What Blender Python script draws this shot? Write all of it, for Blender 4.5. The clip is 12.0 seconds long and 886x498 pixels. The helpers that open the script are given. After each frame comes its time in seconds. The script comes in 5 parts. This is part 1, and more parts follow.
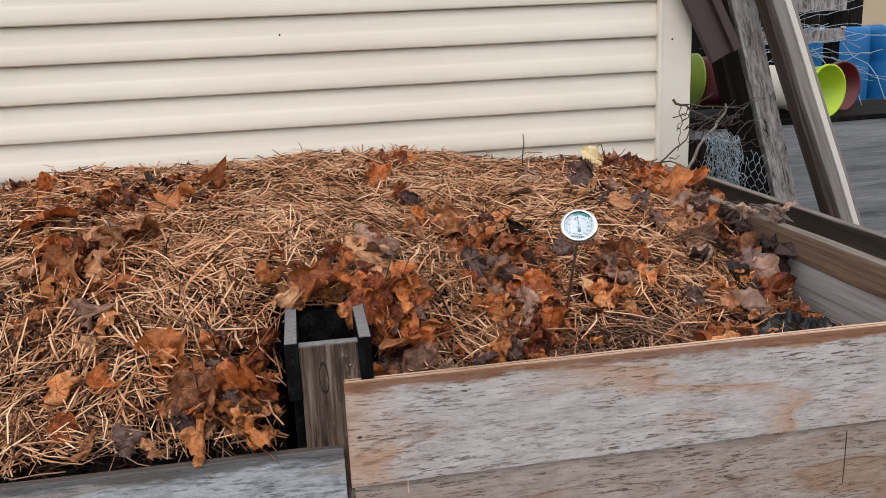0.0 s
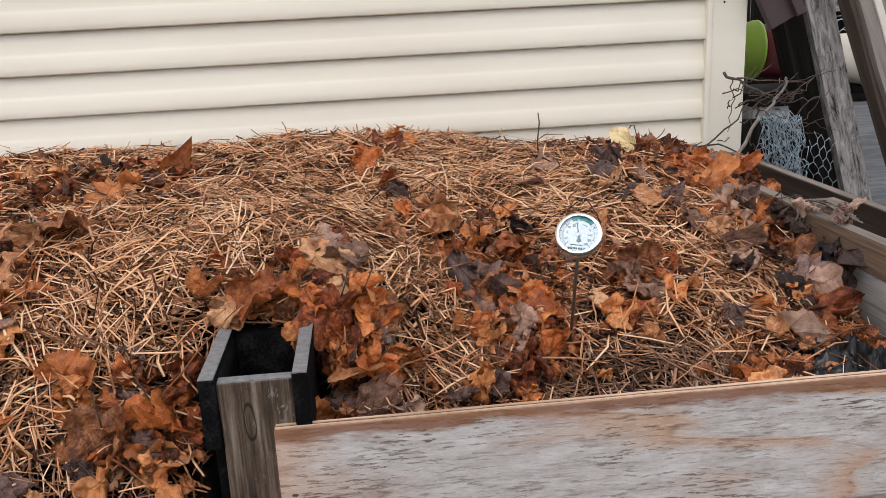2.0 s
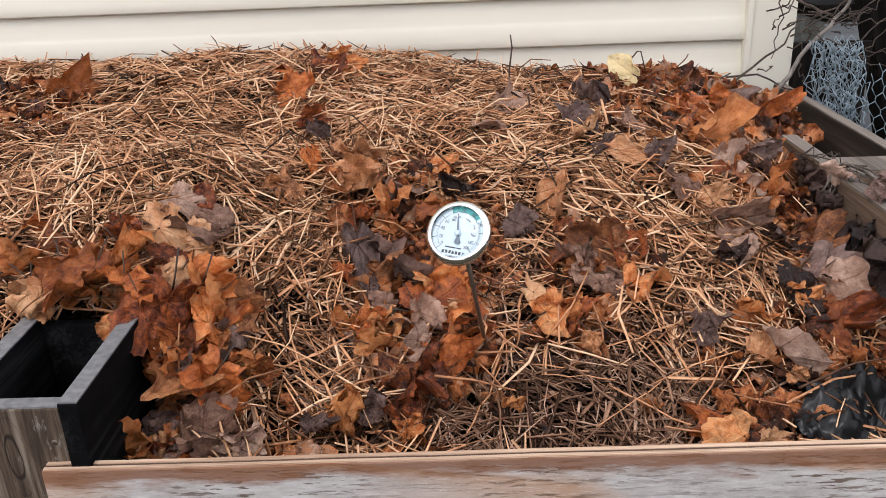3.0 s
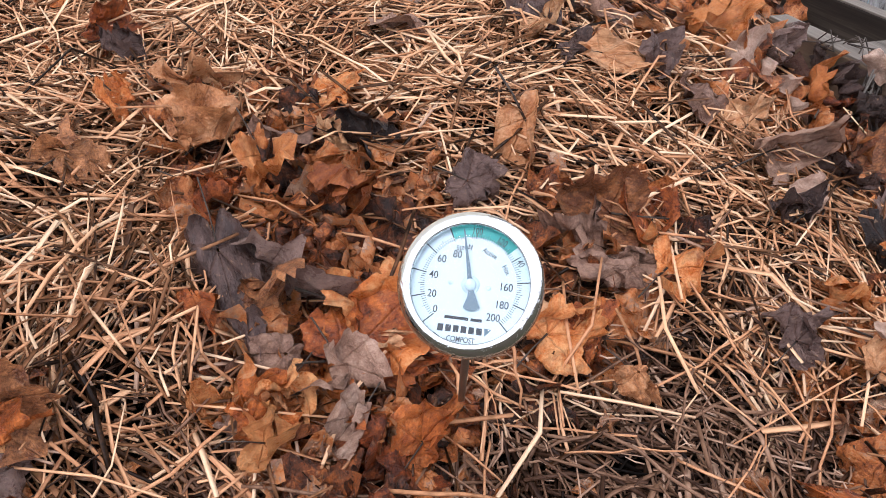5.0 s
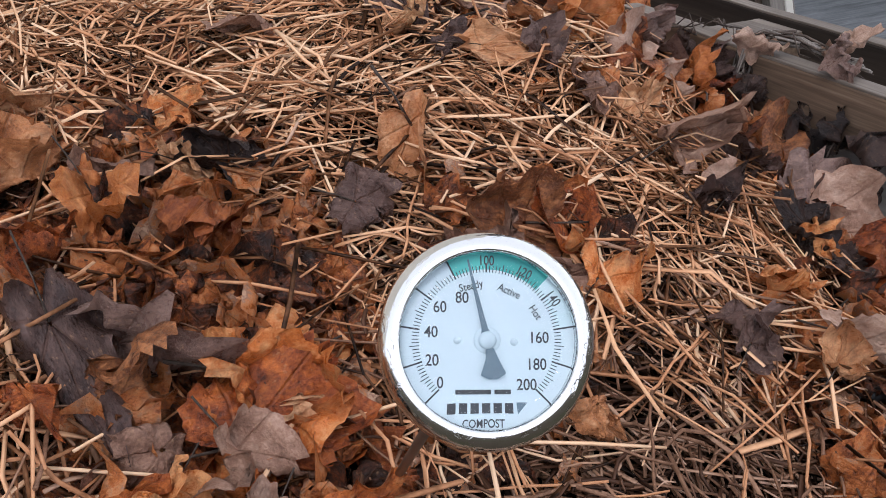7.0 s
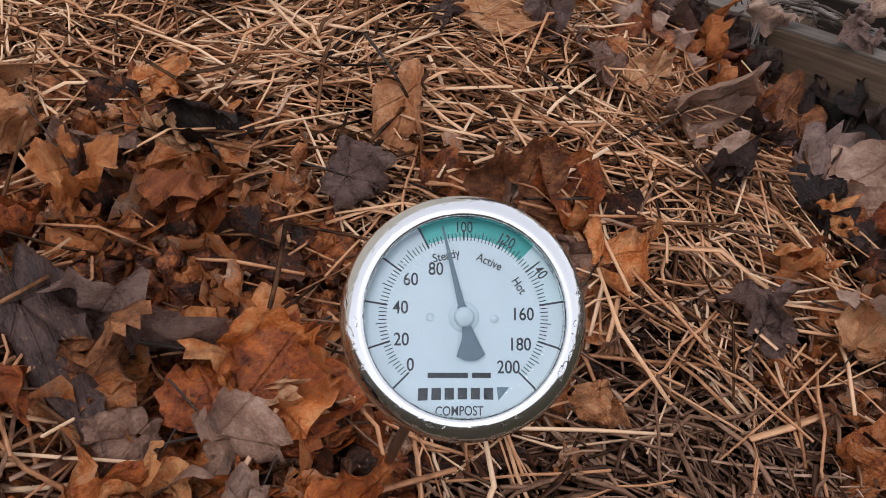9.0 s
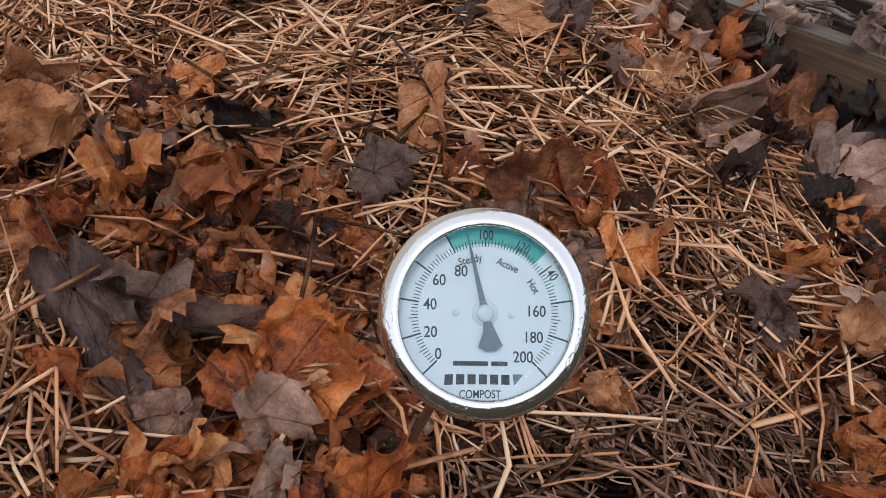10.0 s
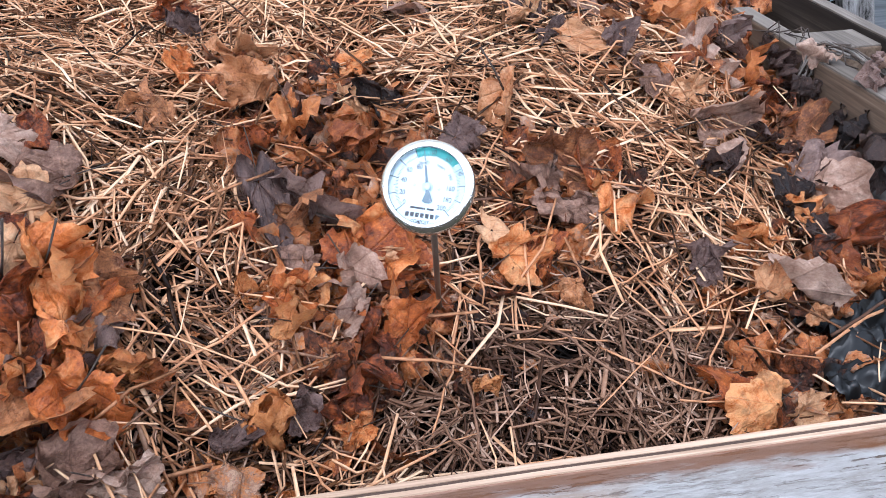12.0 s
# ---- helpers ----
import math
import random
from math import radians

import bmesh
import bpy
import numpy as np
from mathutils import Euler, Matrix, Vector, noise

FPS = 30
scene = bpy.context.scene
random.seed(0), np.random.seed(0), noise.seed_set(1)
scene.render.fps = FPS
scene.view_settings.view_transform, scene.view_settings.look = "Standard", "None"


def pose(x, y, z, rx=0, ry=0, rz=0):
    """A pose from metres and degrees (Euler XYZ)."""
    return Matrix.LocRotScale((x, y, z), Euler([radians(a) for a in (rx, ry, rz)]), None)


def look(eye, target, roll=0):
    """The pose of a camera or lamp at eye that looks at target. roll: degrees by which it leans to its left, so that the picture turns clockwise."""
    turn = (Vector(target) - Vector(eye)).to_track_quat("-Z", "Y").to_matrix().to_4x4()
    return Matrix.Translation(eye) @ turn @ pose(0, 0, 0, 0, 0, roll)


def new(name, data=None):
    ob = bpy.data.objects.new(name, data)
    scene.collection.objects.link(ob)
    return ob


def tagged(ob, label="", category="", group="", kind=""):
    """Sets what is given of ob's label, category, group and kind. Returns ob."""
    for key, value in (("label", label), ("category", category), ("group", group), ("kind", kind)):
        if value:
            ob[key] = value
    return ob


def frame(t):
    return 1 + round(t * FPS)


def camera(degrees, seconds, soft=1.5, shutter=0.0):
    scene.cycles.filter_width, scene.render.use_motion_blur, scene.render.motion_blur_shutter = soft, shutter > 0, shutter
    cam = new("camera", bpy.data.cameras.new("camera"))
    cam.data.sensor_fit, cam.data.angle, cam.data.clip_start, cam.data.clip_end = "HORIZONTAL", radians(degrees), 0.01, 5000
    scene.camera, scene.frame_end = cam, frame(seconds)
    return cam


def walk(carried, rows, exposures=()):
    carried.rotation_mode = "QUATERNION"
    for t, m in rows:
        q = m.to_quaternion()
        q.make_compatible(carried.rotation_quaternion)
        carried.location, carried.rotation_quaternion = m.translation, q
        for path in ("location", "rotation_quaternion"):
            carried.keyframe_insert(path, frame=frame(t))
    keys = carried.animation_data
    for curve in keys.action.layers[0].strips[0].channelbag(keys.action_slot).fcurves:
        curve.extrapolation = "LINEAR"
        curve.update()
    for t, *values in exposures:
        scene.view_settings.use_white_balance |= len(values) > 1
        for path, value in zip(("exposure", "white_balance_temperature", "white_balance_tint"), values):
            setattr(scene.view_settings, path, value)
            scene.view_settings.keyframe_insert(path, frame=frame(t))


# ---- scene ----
cam = camera(55.4, 12.0, 0.7)
PATH = [
    (0, (0.01, -0.063, 1.583), (0.318, 1.849, 1.084), -2.6),
    (0.5, (-0.032, 0.065, 1.585), (0.272, 1.985, 1.112), -2.3),
    (1, (-0.035, 0.105, 1.578), (0.274, 2.025, 1.114), -2.2),
    (1.5, (0.012, 0.141, 1.565), (0.333, 2.053, 1.076), -1.9),
    (2, (0.221, 0.264, 1.549), (0.385, 2.179, 0.996), -2.9),
    (2.5, (0.504, 0.468, 1.557), (0.443, 2.337, 0.849), -2.3),
    (3, (0.545, 0.639, 1.546), (0.508, 2.482, 0.77), -2.3),
    (3.2, (0.517, 0.734, 1.54), (0.553, 2.569, 0.745), -2.3),
    (4.8, (0.492, 1.129, 1.446), (0.752, 2.833, 0.431), -2.5),
    (5, (0.465, 1.175, 1.426), (0.785, 2.866, 0.408), -1.9),
    (5.5, (0.444, 1.256, 1.384), (0.968, 2.873, 0.33), -1.6),
    (6, (0.448, 1.29, 1.364), (1.089, 2.859, 0.303), -1.9),
    (6.5, (0.438, 1.312, 1.356), (1.123, 2.889, 0.334), -2.2),
    (7, (0.433, 1.316, 1.362), (1.158, 2.9, 0.38), -1.4),
    (7.2, (0.43, 1.321, 1.357), (1.169, 2.919, 0.408), -2.5),
    (8.8, (0.459, 1.336, 1.337), (1.15, 2.922, 0.331), -2.1),
    (9, (0.455, 1.335, 1.34), (1.147, 2.914, 0.326), -1.8),
    (9.5, (0.452, 1.325, 1.352), (1.118, 2.906, 0.324), -1.9),
    (10, (0.441, 1.308, 1.366), (1.085, 2.888, 0.323), -1.9),
    (10.5, (0.45, 1.211, 1.411), (0.988, 2.829, 0.365), -3.2),
    (11, (0.47, 1.051, 1.473), (0.816, 2.697, 0.391), -2.6),
    (11.5, (0.476, 0.951, 1.493), (0.759, 2.622, 0.431), -1.6),
    (12, (0.468, 0.945, 1.496), (0.723, 2.627, 0.445), -1.5),
]
EXPOSURES = [
    (0, 0.14, 6420, 16), (3, 0.33, 6250, 16), (5, 0.60, 5850, 15), (6, 0.26, 5900, 15), (7, 0.12, 5930, 16), (9, -0.24, 6130, 16),
    (10, -0.18, 6100, 15), (10.5, -0.07, 6000, 14), (11, 0.07, 5750, 13), (11.5, 0.64, 5470, 13), (12, 0.84, 5350, 13)]
walk(cam, [(t, look(eye, target, roll)) for t, eye, target, roll in PATH], EXPOSURES)

# ---- light: an overcast day ----
world = bpy.data.worlds.new("overcast_sky")
scene.world = world
world.use_nodes = True
wn = world.node_tree
sky = wn.nodes.new("ShaderNodeTexSky")
sky.sky_type, sky.sun_disc = "NISHITA", False
sky.sun_elevation, sky.sun_rotation = radians(52), radians(205)
sky.air_density, sky.dust_density, sky.ozone_density = 1.0, 1.5, 1.0
veil = wn.nodes.new("ShaderNodeHueSaturation")  # cloud cover: pale, almost colourless sky
veil.inputs["Saturation"].default_value, veil.inputs["Value"].default_value = 0.35, 1.8
wn.links.new(sky.outputs[0], veil.inputs["Color"])
cloud = wn.nodes.new("ShaderNodeMix")  # an even bright layer of cloud over it
cloud.data_type = "RGBA"
cloud.inputs[0].default_value, cloud.inputs[7].default_value = 0.6, (14.0, 14.3, 14.6, 1)
wn.links.new(veil.outputs[0], cloud.inputs[6])
wn.links.new(cloud.outputs[2], wn.nodes["Background"].inputs[0])
wn.nodes["Background"].inputs[1].default_value = 0.096
sun = new("sun", bpy.data.lights.new("sun", "SUN"))
sun.data.energy, sun.data.angle, sun.data.color = 0.75, radians(18), (1.0, 0.93, 0.84)
sun.matrix_world = look((-1.9, -2.6, 5.2), (0, 0, 0))
scene.view_settings.exposure = 0.0

# ---- materials ----
class Mat:
    """A small builder for node materials."""

    def __init__(self, name, rough=0.6, metal=0.0, spec=0.5):
        self.m = bpy.data.materials.new(name)
        self.m.use_nodes = True
        self.t = self.m.node_tree
        self.b = self.t.nodes["Principled BSDF"]
        self.b.inputs["Roughness"].default_value = rough
        self.b.inputs["Metallic"].default_value = metal
        self.b.inputs["Specular IOR Level"].default_value = spec

    def node(self, kind, **ins):
        n = self.t.nodes.new(kind)
        for key, v in ins.items():
            key = key.replace("_", " ")
            if isinstance(v, bpy.types.NodeSocket):
                self.t.links.new(v, n.inputs[key])
            else:
                n.inputs[key].default_value = v
        return n

    def coords(self, scale, out="Object", turn=(0, 0, 0)):
        c = self.t.nodes.new("ShaderNodeTexCoord")
        m = self.node("ShaderNodeMapping", Vector=c.outputs[out], Scale=scale, Rotation=turn)
        return m.outputs[0]

    def noise(self, vec, scale=1.0, detail=4.0, rough=0.55, distort=0.0):
        return self.node("ShaderNodeTexNoise", Vector=vec, Scale=scale, Detail=detail, Roughness=rough, Distortion=distort).outputs["Fac"]

    def ramp(self, fac, *stops):
        r = self.t.nodes.new("ShaderNodeValToRGB")
        e = r.color_ramp.elements
        while len(e) < len(stops):
            e.new(0.5)
        for k, (p, c) in zip(e, stops):
            k.position = p
            k.color = (c, c, c, 1) if isinstance(c, (int, float)) else (*c, 1)
        self.t.links.new(fac, r.inputs[0])
        return r.outputs[0]

    def math(self, op, a, b=0.0, c=0.0):
        n = self.t.nodes.new("ShaderNodeMath")
        n.operation = op
        for i, v in enumerate((a, b, c)):
            if isinstance(v, bpy.types.NodeSocket):
                self.t.links.new(v, n.inputs[i])
            else:
                n.inputs[i].default_value = v
        return n.outputs[0]

    def mix(self, fac, a, b, blend="MIX"):
        n = self.t.nodes.new("ShaderNodeMix")
        n.data_type, n.blend_type = "RGBA", blend
        for i, v in ((0, fac), (6, a), (7, b)):
            if isinstance(v, bpy.types.NodeSocket):
                self.t.links.new(v, n.inputs[i])
            else:
                n.inputs[i].default_value = v if i == 0 else (*v, 1)
        return n.outputs[2]

    def bump(self, height, strength=0.3, distance=0.002):
        n = self.node("ShaderNodeBump", Height=height, Strength=strength, Distance=distance)
        self.t.links.new(n.outputs[0], self.b.inputs["Normal"])

    def colour(self, c):
        if isinstance(c, bpy.types.NodeSocket):
            self.t.links.new(c, self.b.inputs["Base Color"])
        else:
            self.b.inputs["Base Color"].default_value = (*c, 1)
        return self.m

    def rough(self, s):
        self.t.links.new(s, self.b.inputs["Roughness"])


def plain(name, c, rough=0.5, metal=0.0, vary=0.12, size=30.0, bump=0.1):
    """Paint, plastic or metal with slight blotches and fine relief."""
    m = Mat(name, rough, metal)
    v = m.coords((1, 1, 1))
    n = m.noise(v, size, 5)
    f = m.noise(v, size * 9, 3)
    lo = tuple(k * (1 - vary) for k in c)
    hi = tuple(min(1, k * (1 + vary)) for k in c)
    m.bump(f, bump, 0.001)
    return m.colour(m.mix(n, lo, hi))


def wood(name, lo, mid, hi, along="x", fine=1.0, rough=0.75, bump=0.5, knots=0.0):
    """Weathered wood with grain along one axis."""
    m = Mat(name, rough, 0, 0.3)
    s = {"x": (2.2, 26, 26), "y": (26, 2.2, 26), "z": (26, 26, 2.2)}[along]
    s = tuple(k * fine for k in s)
    big = m.noise(m.coords(tuple(k * 0.22 for k in s)), 1.0, 3)
    grain = m.noise(m.coords(s), 1.0, 7, 0.65, 0.4)
    hair = m.noise(m.coords(tuple(k * 7 if k > 10 * fine else k * 1.6 for k in s)), 1.0, 3, 0.7)
    g = m.math("MULTIPLY_ADD", hair, 0.45, m.math("MULTIPLY", grain, 0.65))
    g = m.math("MULTIPLY_ADD", big, 0.35, m.math("SUBTRACT", g, 0.22))
    m.bump(g, bump, 0.0025)
    return m.colour(m.ramp(g, (0.28, lo), (0.50, mid), (0.72, hi)))


# vinyl wall cladding, faint wood-grain emboss and old dirt
sid = Mat("cream_vinyl", 0.48, 0, 0.4)
_g = sid.noise(sid.coords((3, 30, 60)), 1.0, 5, 0.6, 0.6)
_d = sid.noise(sid.coords((0.8, 1, 3.5)), 1.0, 6, 0.62)
sid.bump(_g, 0.25, 0.0012)
VINYL = sid.colour(sid.mix(sid.ramp(_d, (0.35, 0.0), (0.75, 1.0)), (0.755, 0.72, 0.60), (0.68, 0.635, 0.52)))


def plywood(name, greys, tan, stain_z, stain, bare=0.35, end=-9.0):
    """Weathered plywood: grey mottled face with short checks, tan bands along the cathedral grain,
    bare tan wood near x = end, a damp brown band below the top edge."""
    m = Mat(name, 0.7, 0, 0.3)
    sep = m.node("ShaderNodeSeparateXYZ", Vector=m.coords((1, 1, 1)))
    x, z = sep.outputs[0], sep.outputs[2]
    mott = m.noise(m.coords((16, 1, 55)), 1.0, 6, 0.72, 0.2)
    face = m.ramp(mott, (0.34, greys[0]), (0.50, greys[1]), (0.66, greys[2]))
    cath = m.noise(m.coords((1.5, 1, 6.0)), 1.0, 3, 0.35, 0.3)
    ring = m.math("FRACT", m.math("MULTIPLY", cath, 4.6))
    band = m.ramp(ring, (0.0, 0.0), (0.14, 1.0), (bare + 0.2, 0.0))
    patch = m.ramp(m.noise(m.coords((3.1, 1, 7)), 1.0, 3), (0.36, 0.1), (0.55, 1.0))
    c = m.mix(m.math("MULTIPLY", m.math("MULTIPLY", band, patch), 0.9), face, tan)
    left = m.node("ShaderNodeMapRange", Value=m.math("MULTIPLY_ADD", mott, 0.16, x), From_Min=end + 0.20, From_Max=end + 0.08).outputs[0]
    c = m.mix(m.math("MULTIPLY", left, 0.65), c, tuple(min(1, k * 1.15) for k in tan))
    line = m.math("MULTIPLY", m.ramp(m.math("PINGPONG", m.math("SUBTRACT", ring, 0.12), 1.0), (0.0, 1.0), (0.035, 0.0)), m.ramp(m.noise(m.coords((13, 1, 60)), 1.0, 3), (0.42, 0.0), (0.58, 0.75)))
    c = m.mix(line, c, tuple(k * 0.42 for k in tan))
    fine = m.noise(m.coords((60, 1, 420)), 1.0, 4, 0.7)
    c = m.mix(m.math("MULTIPLY", m.ramp(fine, (0.52, 0.0), (0.66, 1.0)), 0.30), c, tuple(min(1, k * 1.25) for k in greys[2]))
    checks = m.noise(m.coords((30, 1, 240)), 1.0, 4, 0.66, 0.3)
    where = m.ramp(m.noise(m.coords((8, 1, 14)), 1.0, 3), (0.35, 0.25), (0.65, 1.0))
    checks = m.math("MULTIPLY", m.math("MULTIPLY", m.ramp(checks, (0.555, 0.0), (0.60, 1.0)), where), 0.9)
    c = m.mix(checks, c, tuple(k * 0.26 for k in tan))
    edge = m.noise(m.coords((7, 1, 30)), 1.0, 5, 0.65)
    wet = m.math("ADD", z, m.math("MULTIPLY", edge, 0.07))
    stained = m.node("ShaderNodeMapRange", Value=wet, From_Min=stain_z + 0.036, From_Max=stain_z + 0.050).outputs[0]
    c = m.mix(m.math("MULTIPLY", stained, 0.85), c, stain)
    m.bump(m.math("SUBTRACT", m.math("MULTIPLY", fine, 0.6), checks), 0.6, 0.0025)
    return m.colour(c)


PLY = plywood("weathered_plywood", ((0.36, 0.320, 0.285), (0.46, 0.43, 0.40), (0.57, 0.545, 0.52)), (0.45, 0.275, 0.17), 0.915, (0.22, 0.088, 0.036), 0.40, 0.05)
PLY_LOW = plywood("damp_plywood", ((0.28, 0.225, 0.185), (0.355, 0.30, 0.255), (0.43, 0.375, 0.325)), (0.30, 0.185, 0.115), 2.0, (0.2, 0.1, 0.05), 0.5)
PLY_BLUE = plywood("blue_grey_plywood", ((0.17, 0.18, 0.185), (0.36, 0.39, 0.405), (0.50, 0.53, 0.55)), (0.30, 0.26, 0.21), 0.778, (0.085, 0.078, 0.072), 0.2)
BLUE_EDGE = wood("dark_plywood_edge", (0.02, 0.018, 0.016), (0.075, 0.066, 0.058), (0.16, 0.13, 0.105), "x", 1.0)
PLY_EDGE = wood("plywood_edge", (0.24, 0.14, 0.08), (0.60, 0.42, 0.29), (0.74, 0.58, 0.44), "x", 1.0)
PLY_GLUE = wood("plywood_glue_line", (0.03, 0.02, 0.015), (0.10, 0.06, 0.04), (0.2, 0.12, 0.08), "x", 1.0)
vw = Mat("grey_brown_knotty_board", 0.75, 0, 0.3)
_s = vw.node("ShaderNodeSeparateXYZ", Vector=vw.coords((1, 1, 1)))
_w = vw.noise(vw.coords((60, 20, 16)), 1.0, 3)
_x = vw.math("MULTIPLY", vw.math("ADD", vw.math("SUBTRACT", _s.outputs[0], 0.0145), vw.math("MULTIPLY_ADD", _w, 0.010, -0.005)), 62.0)
_z = vw.math("MULTIPLY", vw.math("SUBTRACT", _s.outputs[2], 0.952), 17.5)
_r = vw.math("SQRT", vw.math("ADD", vw.math("MULTIPLY", _x, _x), vw.math("MULTIPLY", _z, _z)))
_o = vw.ramp(vw.math("ABSOLUTE", vw.math("SUBTRACT", vw.math("PINGPONG", _r, 0.26), 0.0)), (0.03, 1.0), (0.085, 0.0))
_o = vw.math("MULTIPLY", _o, vw.ramp(_r, (0.30, 0.0), (0.45, 1.0), (1.1, 0.8), (1.9, 0.0)))
_h = vw.noise(vw.coords((230, 30, 7)), 1.0, 5, 0.7)
_b = vw.noise(vw.coords((45, 30, 5)), 1.0, 4, 0.6)
_g = vw.math("MULTIPLY_ADD", _b, 0.5, vw.math("MULTIPLY", _h, 0.5))
vw.bump(vw.math("SUBTRACT", _g, vw.math("MULTIPLY", _o, 0.4)), 0.8, 0.0025)
_c = vw.ramp(_g, (0.38, (0.014, 0.009, 0.005)), (0.50, (0.082, 0.056, 0.037)), (0.66, (0.23, 0.185, 0.14)))
_l = vw.noise(vw.coords((70, 30, 22)), 1.0, 5, 0.75)
_c = vw.mix(vw.math("MULTIPLY", vw.ramp(_l, (0.60, 0.0), (0.68, 1.0)), 0.6), _c, (0.30, 0.275, 0.24))
VENT_WOOD = vw.colour(vw.mix(vw.math("MULTIPLY", _o, 0.95), _c, (0.016, 0.010, 0.006)))
# near-black side boards; the same colour paints the shade inside the shaft
VENT_DARK = wood("black_board_and_shade", (0.001, 0.001, 0.001), (0.0040, 0.0042, 0.0045), (0.026, 0.026, 0.026), "y", 1.0)
VENT_TOP = plain("grey_board_edge", (0.17, 0.170, 0.168), 0.5, 0, 0.8, 90, 1.0)
RAIL = wood("weathered_rail", (0.010, 0.007, 0.005), (0.042, 0.030, 0.022), (0.12, 0.092, 0.07), "y", 0.8)
RAIL_TOP = wood("silvered_rail_top", (0.05, 0.040, 0.031), (0.19, 0.158, 0.128), (0.37, 0.32, 0.27), "y", 0.9)
RAIL_IN = wood("pale_rail", (0.04, 0.025, 0.016), (0.165, 0.110, 0.072), (0.33, 0.25, 0.175), "y", 0.9)
RAIL_GREY = wood("grey_side_board", (0.09, 0.085, 0.078), (0.29, 0.275, 0.255), (0.45, 0.43, 0.40), "y", 0.8)
gb = Mat("silver_grey_board", 0.85, 0, 0.25)
_a = gb.noise(gb.coords((34, 34, 9)), 1.0, 6, 0.75, 0.8)
_b = gb.noise(gb.coords((150, 150, 12)), 1.0, 3, 0.7)
_g = gb.math("MULTIPLY_ADD", _a, 0.7, gb.math("MULTIPLY", _b, 0.3))
gb.bump(_g, 1.0, 0.006)
GREY_BOARD = gb.colour(gb.ramp(_g, (0.38, (0.020, 0.018, 0.016)), (0.46, (0.19, 0.175, 0.165)), (0.60, (0.42, 0.40, 0.38))))
TAN_BOARD = wood("tan_grey_board", (0.09, 0.080, 0.070), (0.235, 0.210, 0.182), (0.37, 0.34, 0.30), "z", 0.7)
# near-black wood; also stands in for shade behind and beside the yard boards
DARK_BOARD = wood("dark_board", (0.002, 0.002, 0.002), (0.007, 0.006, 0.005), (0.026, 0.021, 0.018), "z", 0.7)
for _m in (DARK_BOARD, VENT_DARK):  # gloss cut: keeps dark boards and painted shade from greying
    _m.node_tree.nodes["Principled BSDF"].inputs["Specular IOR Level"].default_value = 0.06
GREY_SHEET = wood("grey_weathered_sheet", (0.06, 0.066, 0.070), (0.17, 0.18, 0.186), (0.30, 0.315, 0.32), "x", 0.8)
BROWN_BOARD = wood("brown_board", (0.03, 0.022, 0.017), (0.085, 0.062, 0.048), (0.16, 0.125, 0.10), "z", 0.7)
BROWN_METAL = plain("brown_metal", (0.055, 0.034, 0.033), 0.5, 0.1)
WIRE = plain("galvanised_wire", (0.30, 0.38, 0.42), 0.45, 0.3)
TWIG = wood("dry_twig", (0.018, 0.012, 0.009), (0.060, 0.043, 0.033), (0.16, 0.125, 0.098), "z", 1.5)
PALE_TWIG = wood("pale_twig", (0.05, 0.042, 0.034), (0.19, 0.165, 0.14), (0.36, 0.32, 0.28), "z", 1.5)
LIME = plain("lime_plastic", (0.42, 0.60, 0.02), 0.42, 0, 0.08)
GREEN = plain("green_plastic", (0.16, 0.26, 0.02), 0.42, 0, 0.15)
MAROON = plain("maroon_plastic", (0.090, 0.008, 0.016), 0.35, 0, 0.2)
RED = plain("faded_red_plastic", (0.115, 0.012, 0.012), 0.45, 0, 0.2)
WHITE_PL = plain("off_white_plastic", (0.66, 0.63, 0.55), 0.5, 0, 0.1)
BLUE = plain("blue_plastic", (0.001, 0.125, 0.33), 0.6, 0, 0.12, 12)
TAN_WALL = plain("tan_render", (0.50, 0.41, 0.27), 0.85, 0, 0.1, 6)
BLACK_PLASTIC = plain("black_plastic_film", (0.007, 0.007, 0.007), 0.32, 0, 0.4, 40)
BLACK_PLASTIC.node_tree.nodes["Principled BSDF"].inputs["Specular IOR Level"].default_value = 0.3

gr = Mat("grass_and_soil", 0.95, 0, 0.2)
_a = gr.noise(gr.coords((1, 1, 1)), 2.0, 8, 0.65)
_b = gr.noise(gr.coords((1, 1, 1)), 70, 4, 0.7)
gr.bump(_b, 1.0, 0.02)
GROUND = gr.colour(gr.mix(gr.ramp(_a, (0.4, 0.0), (0.62, 1.0)), gr.mix(_b, (0.028, 0.030, 0.014), (0.085, 0.078, 0.040)), (0.07, 0.053, 0.038)))

# compost, its colour taken near black to paint shade between the straws
co = Mat("compost_gap_shade", 0.9, 0, 0.2)
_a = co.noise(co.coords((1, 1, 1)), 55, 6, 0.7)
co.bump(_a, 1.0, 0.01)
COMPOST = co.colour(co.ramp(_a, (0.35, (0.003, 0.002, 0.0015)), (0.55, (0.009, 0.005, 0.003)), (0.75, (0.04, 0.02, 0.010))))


def straw_mat(name, stops, rough=0.5):
    m = Mat(name, rough, 0, 0.16)
    r = m.t.nodes.new("ShaderNodeNewGeometry").outputs["Random Per Island"]
    streak = m.noise(m.coords((120, 120, 120)), 1.0, 3)
    patch = m.noise(m.coords((9, 9, 9)), 1.0, 3)
    f = m.math("MULTIPLY_ADD", m.math("SUBTRACT", streak, 0.5), 0.45, r)
    f = m.math("MULTIPLY_ADD", m.math("SUBTRACT", patch, 0.5), 0.7, f)
    m.bump(streak, 0.3, 0.001)
    return m.colour(m.ramp(f, *stops))


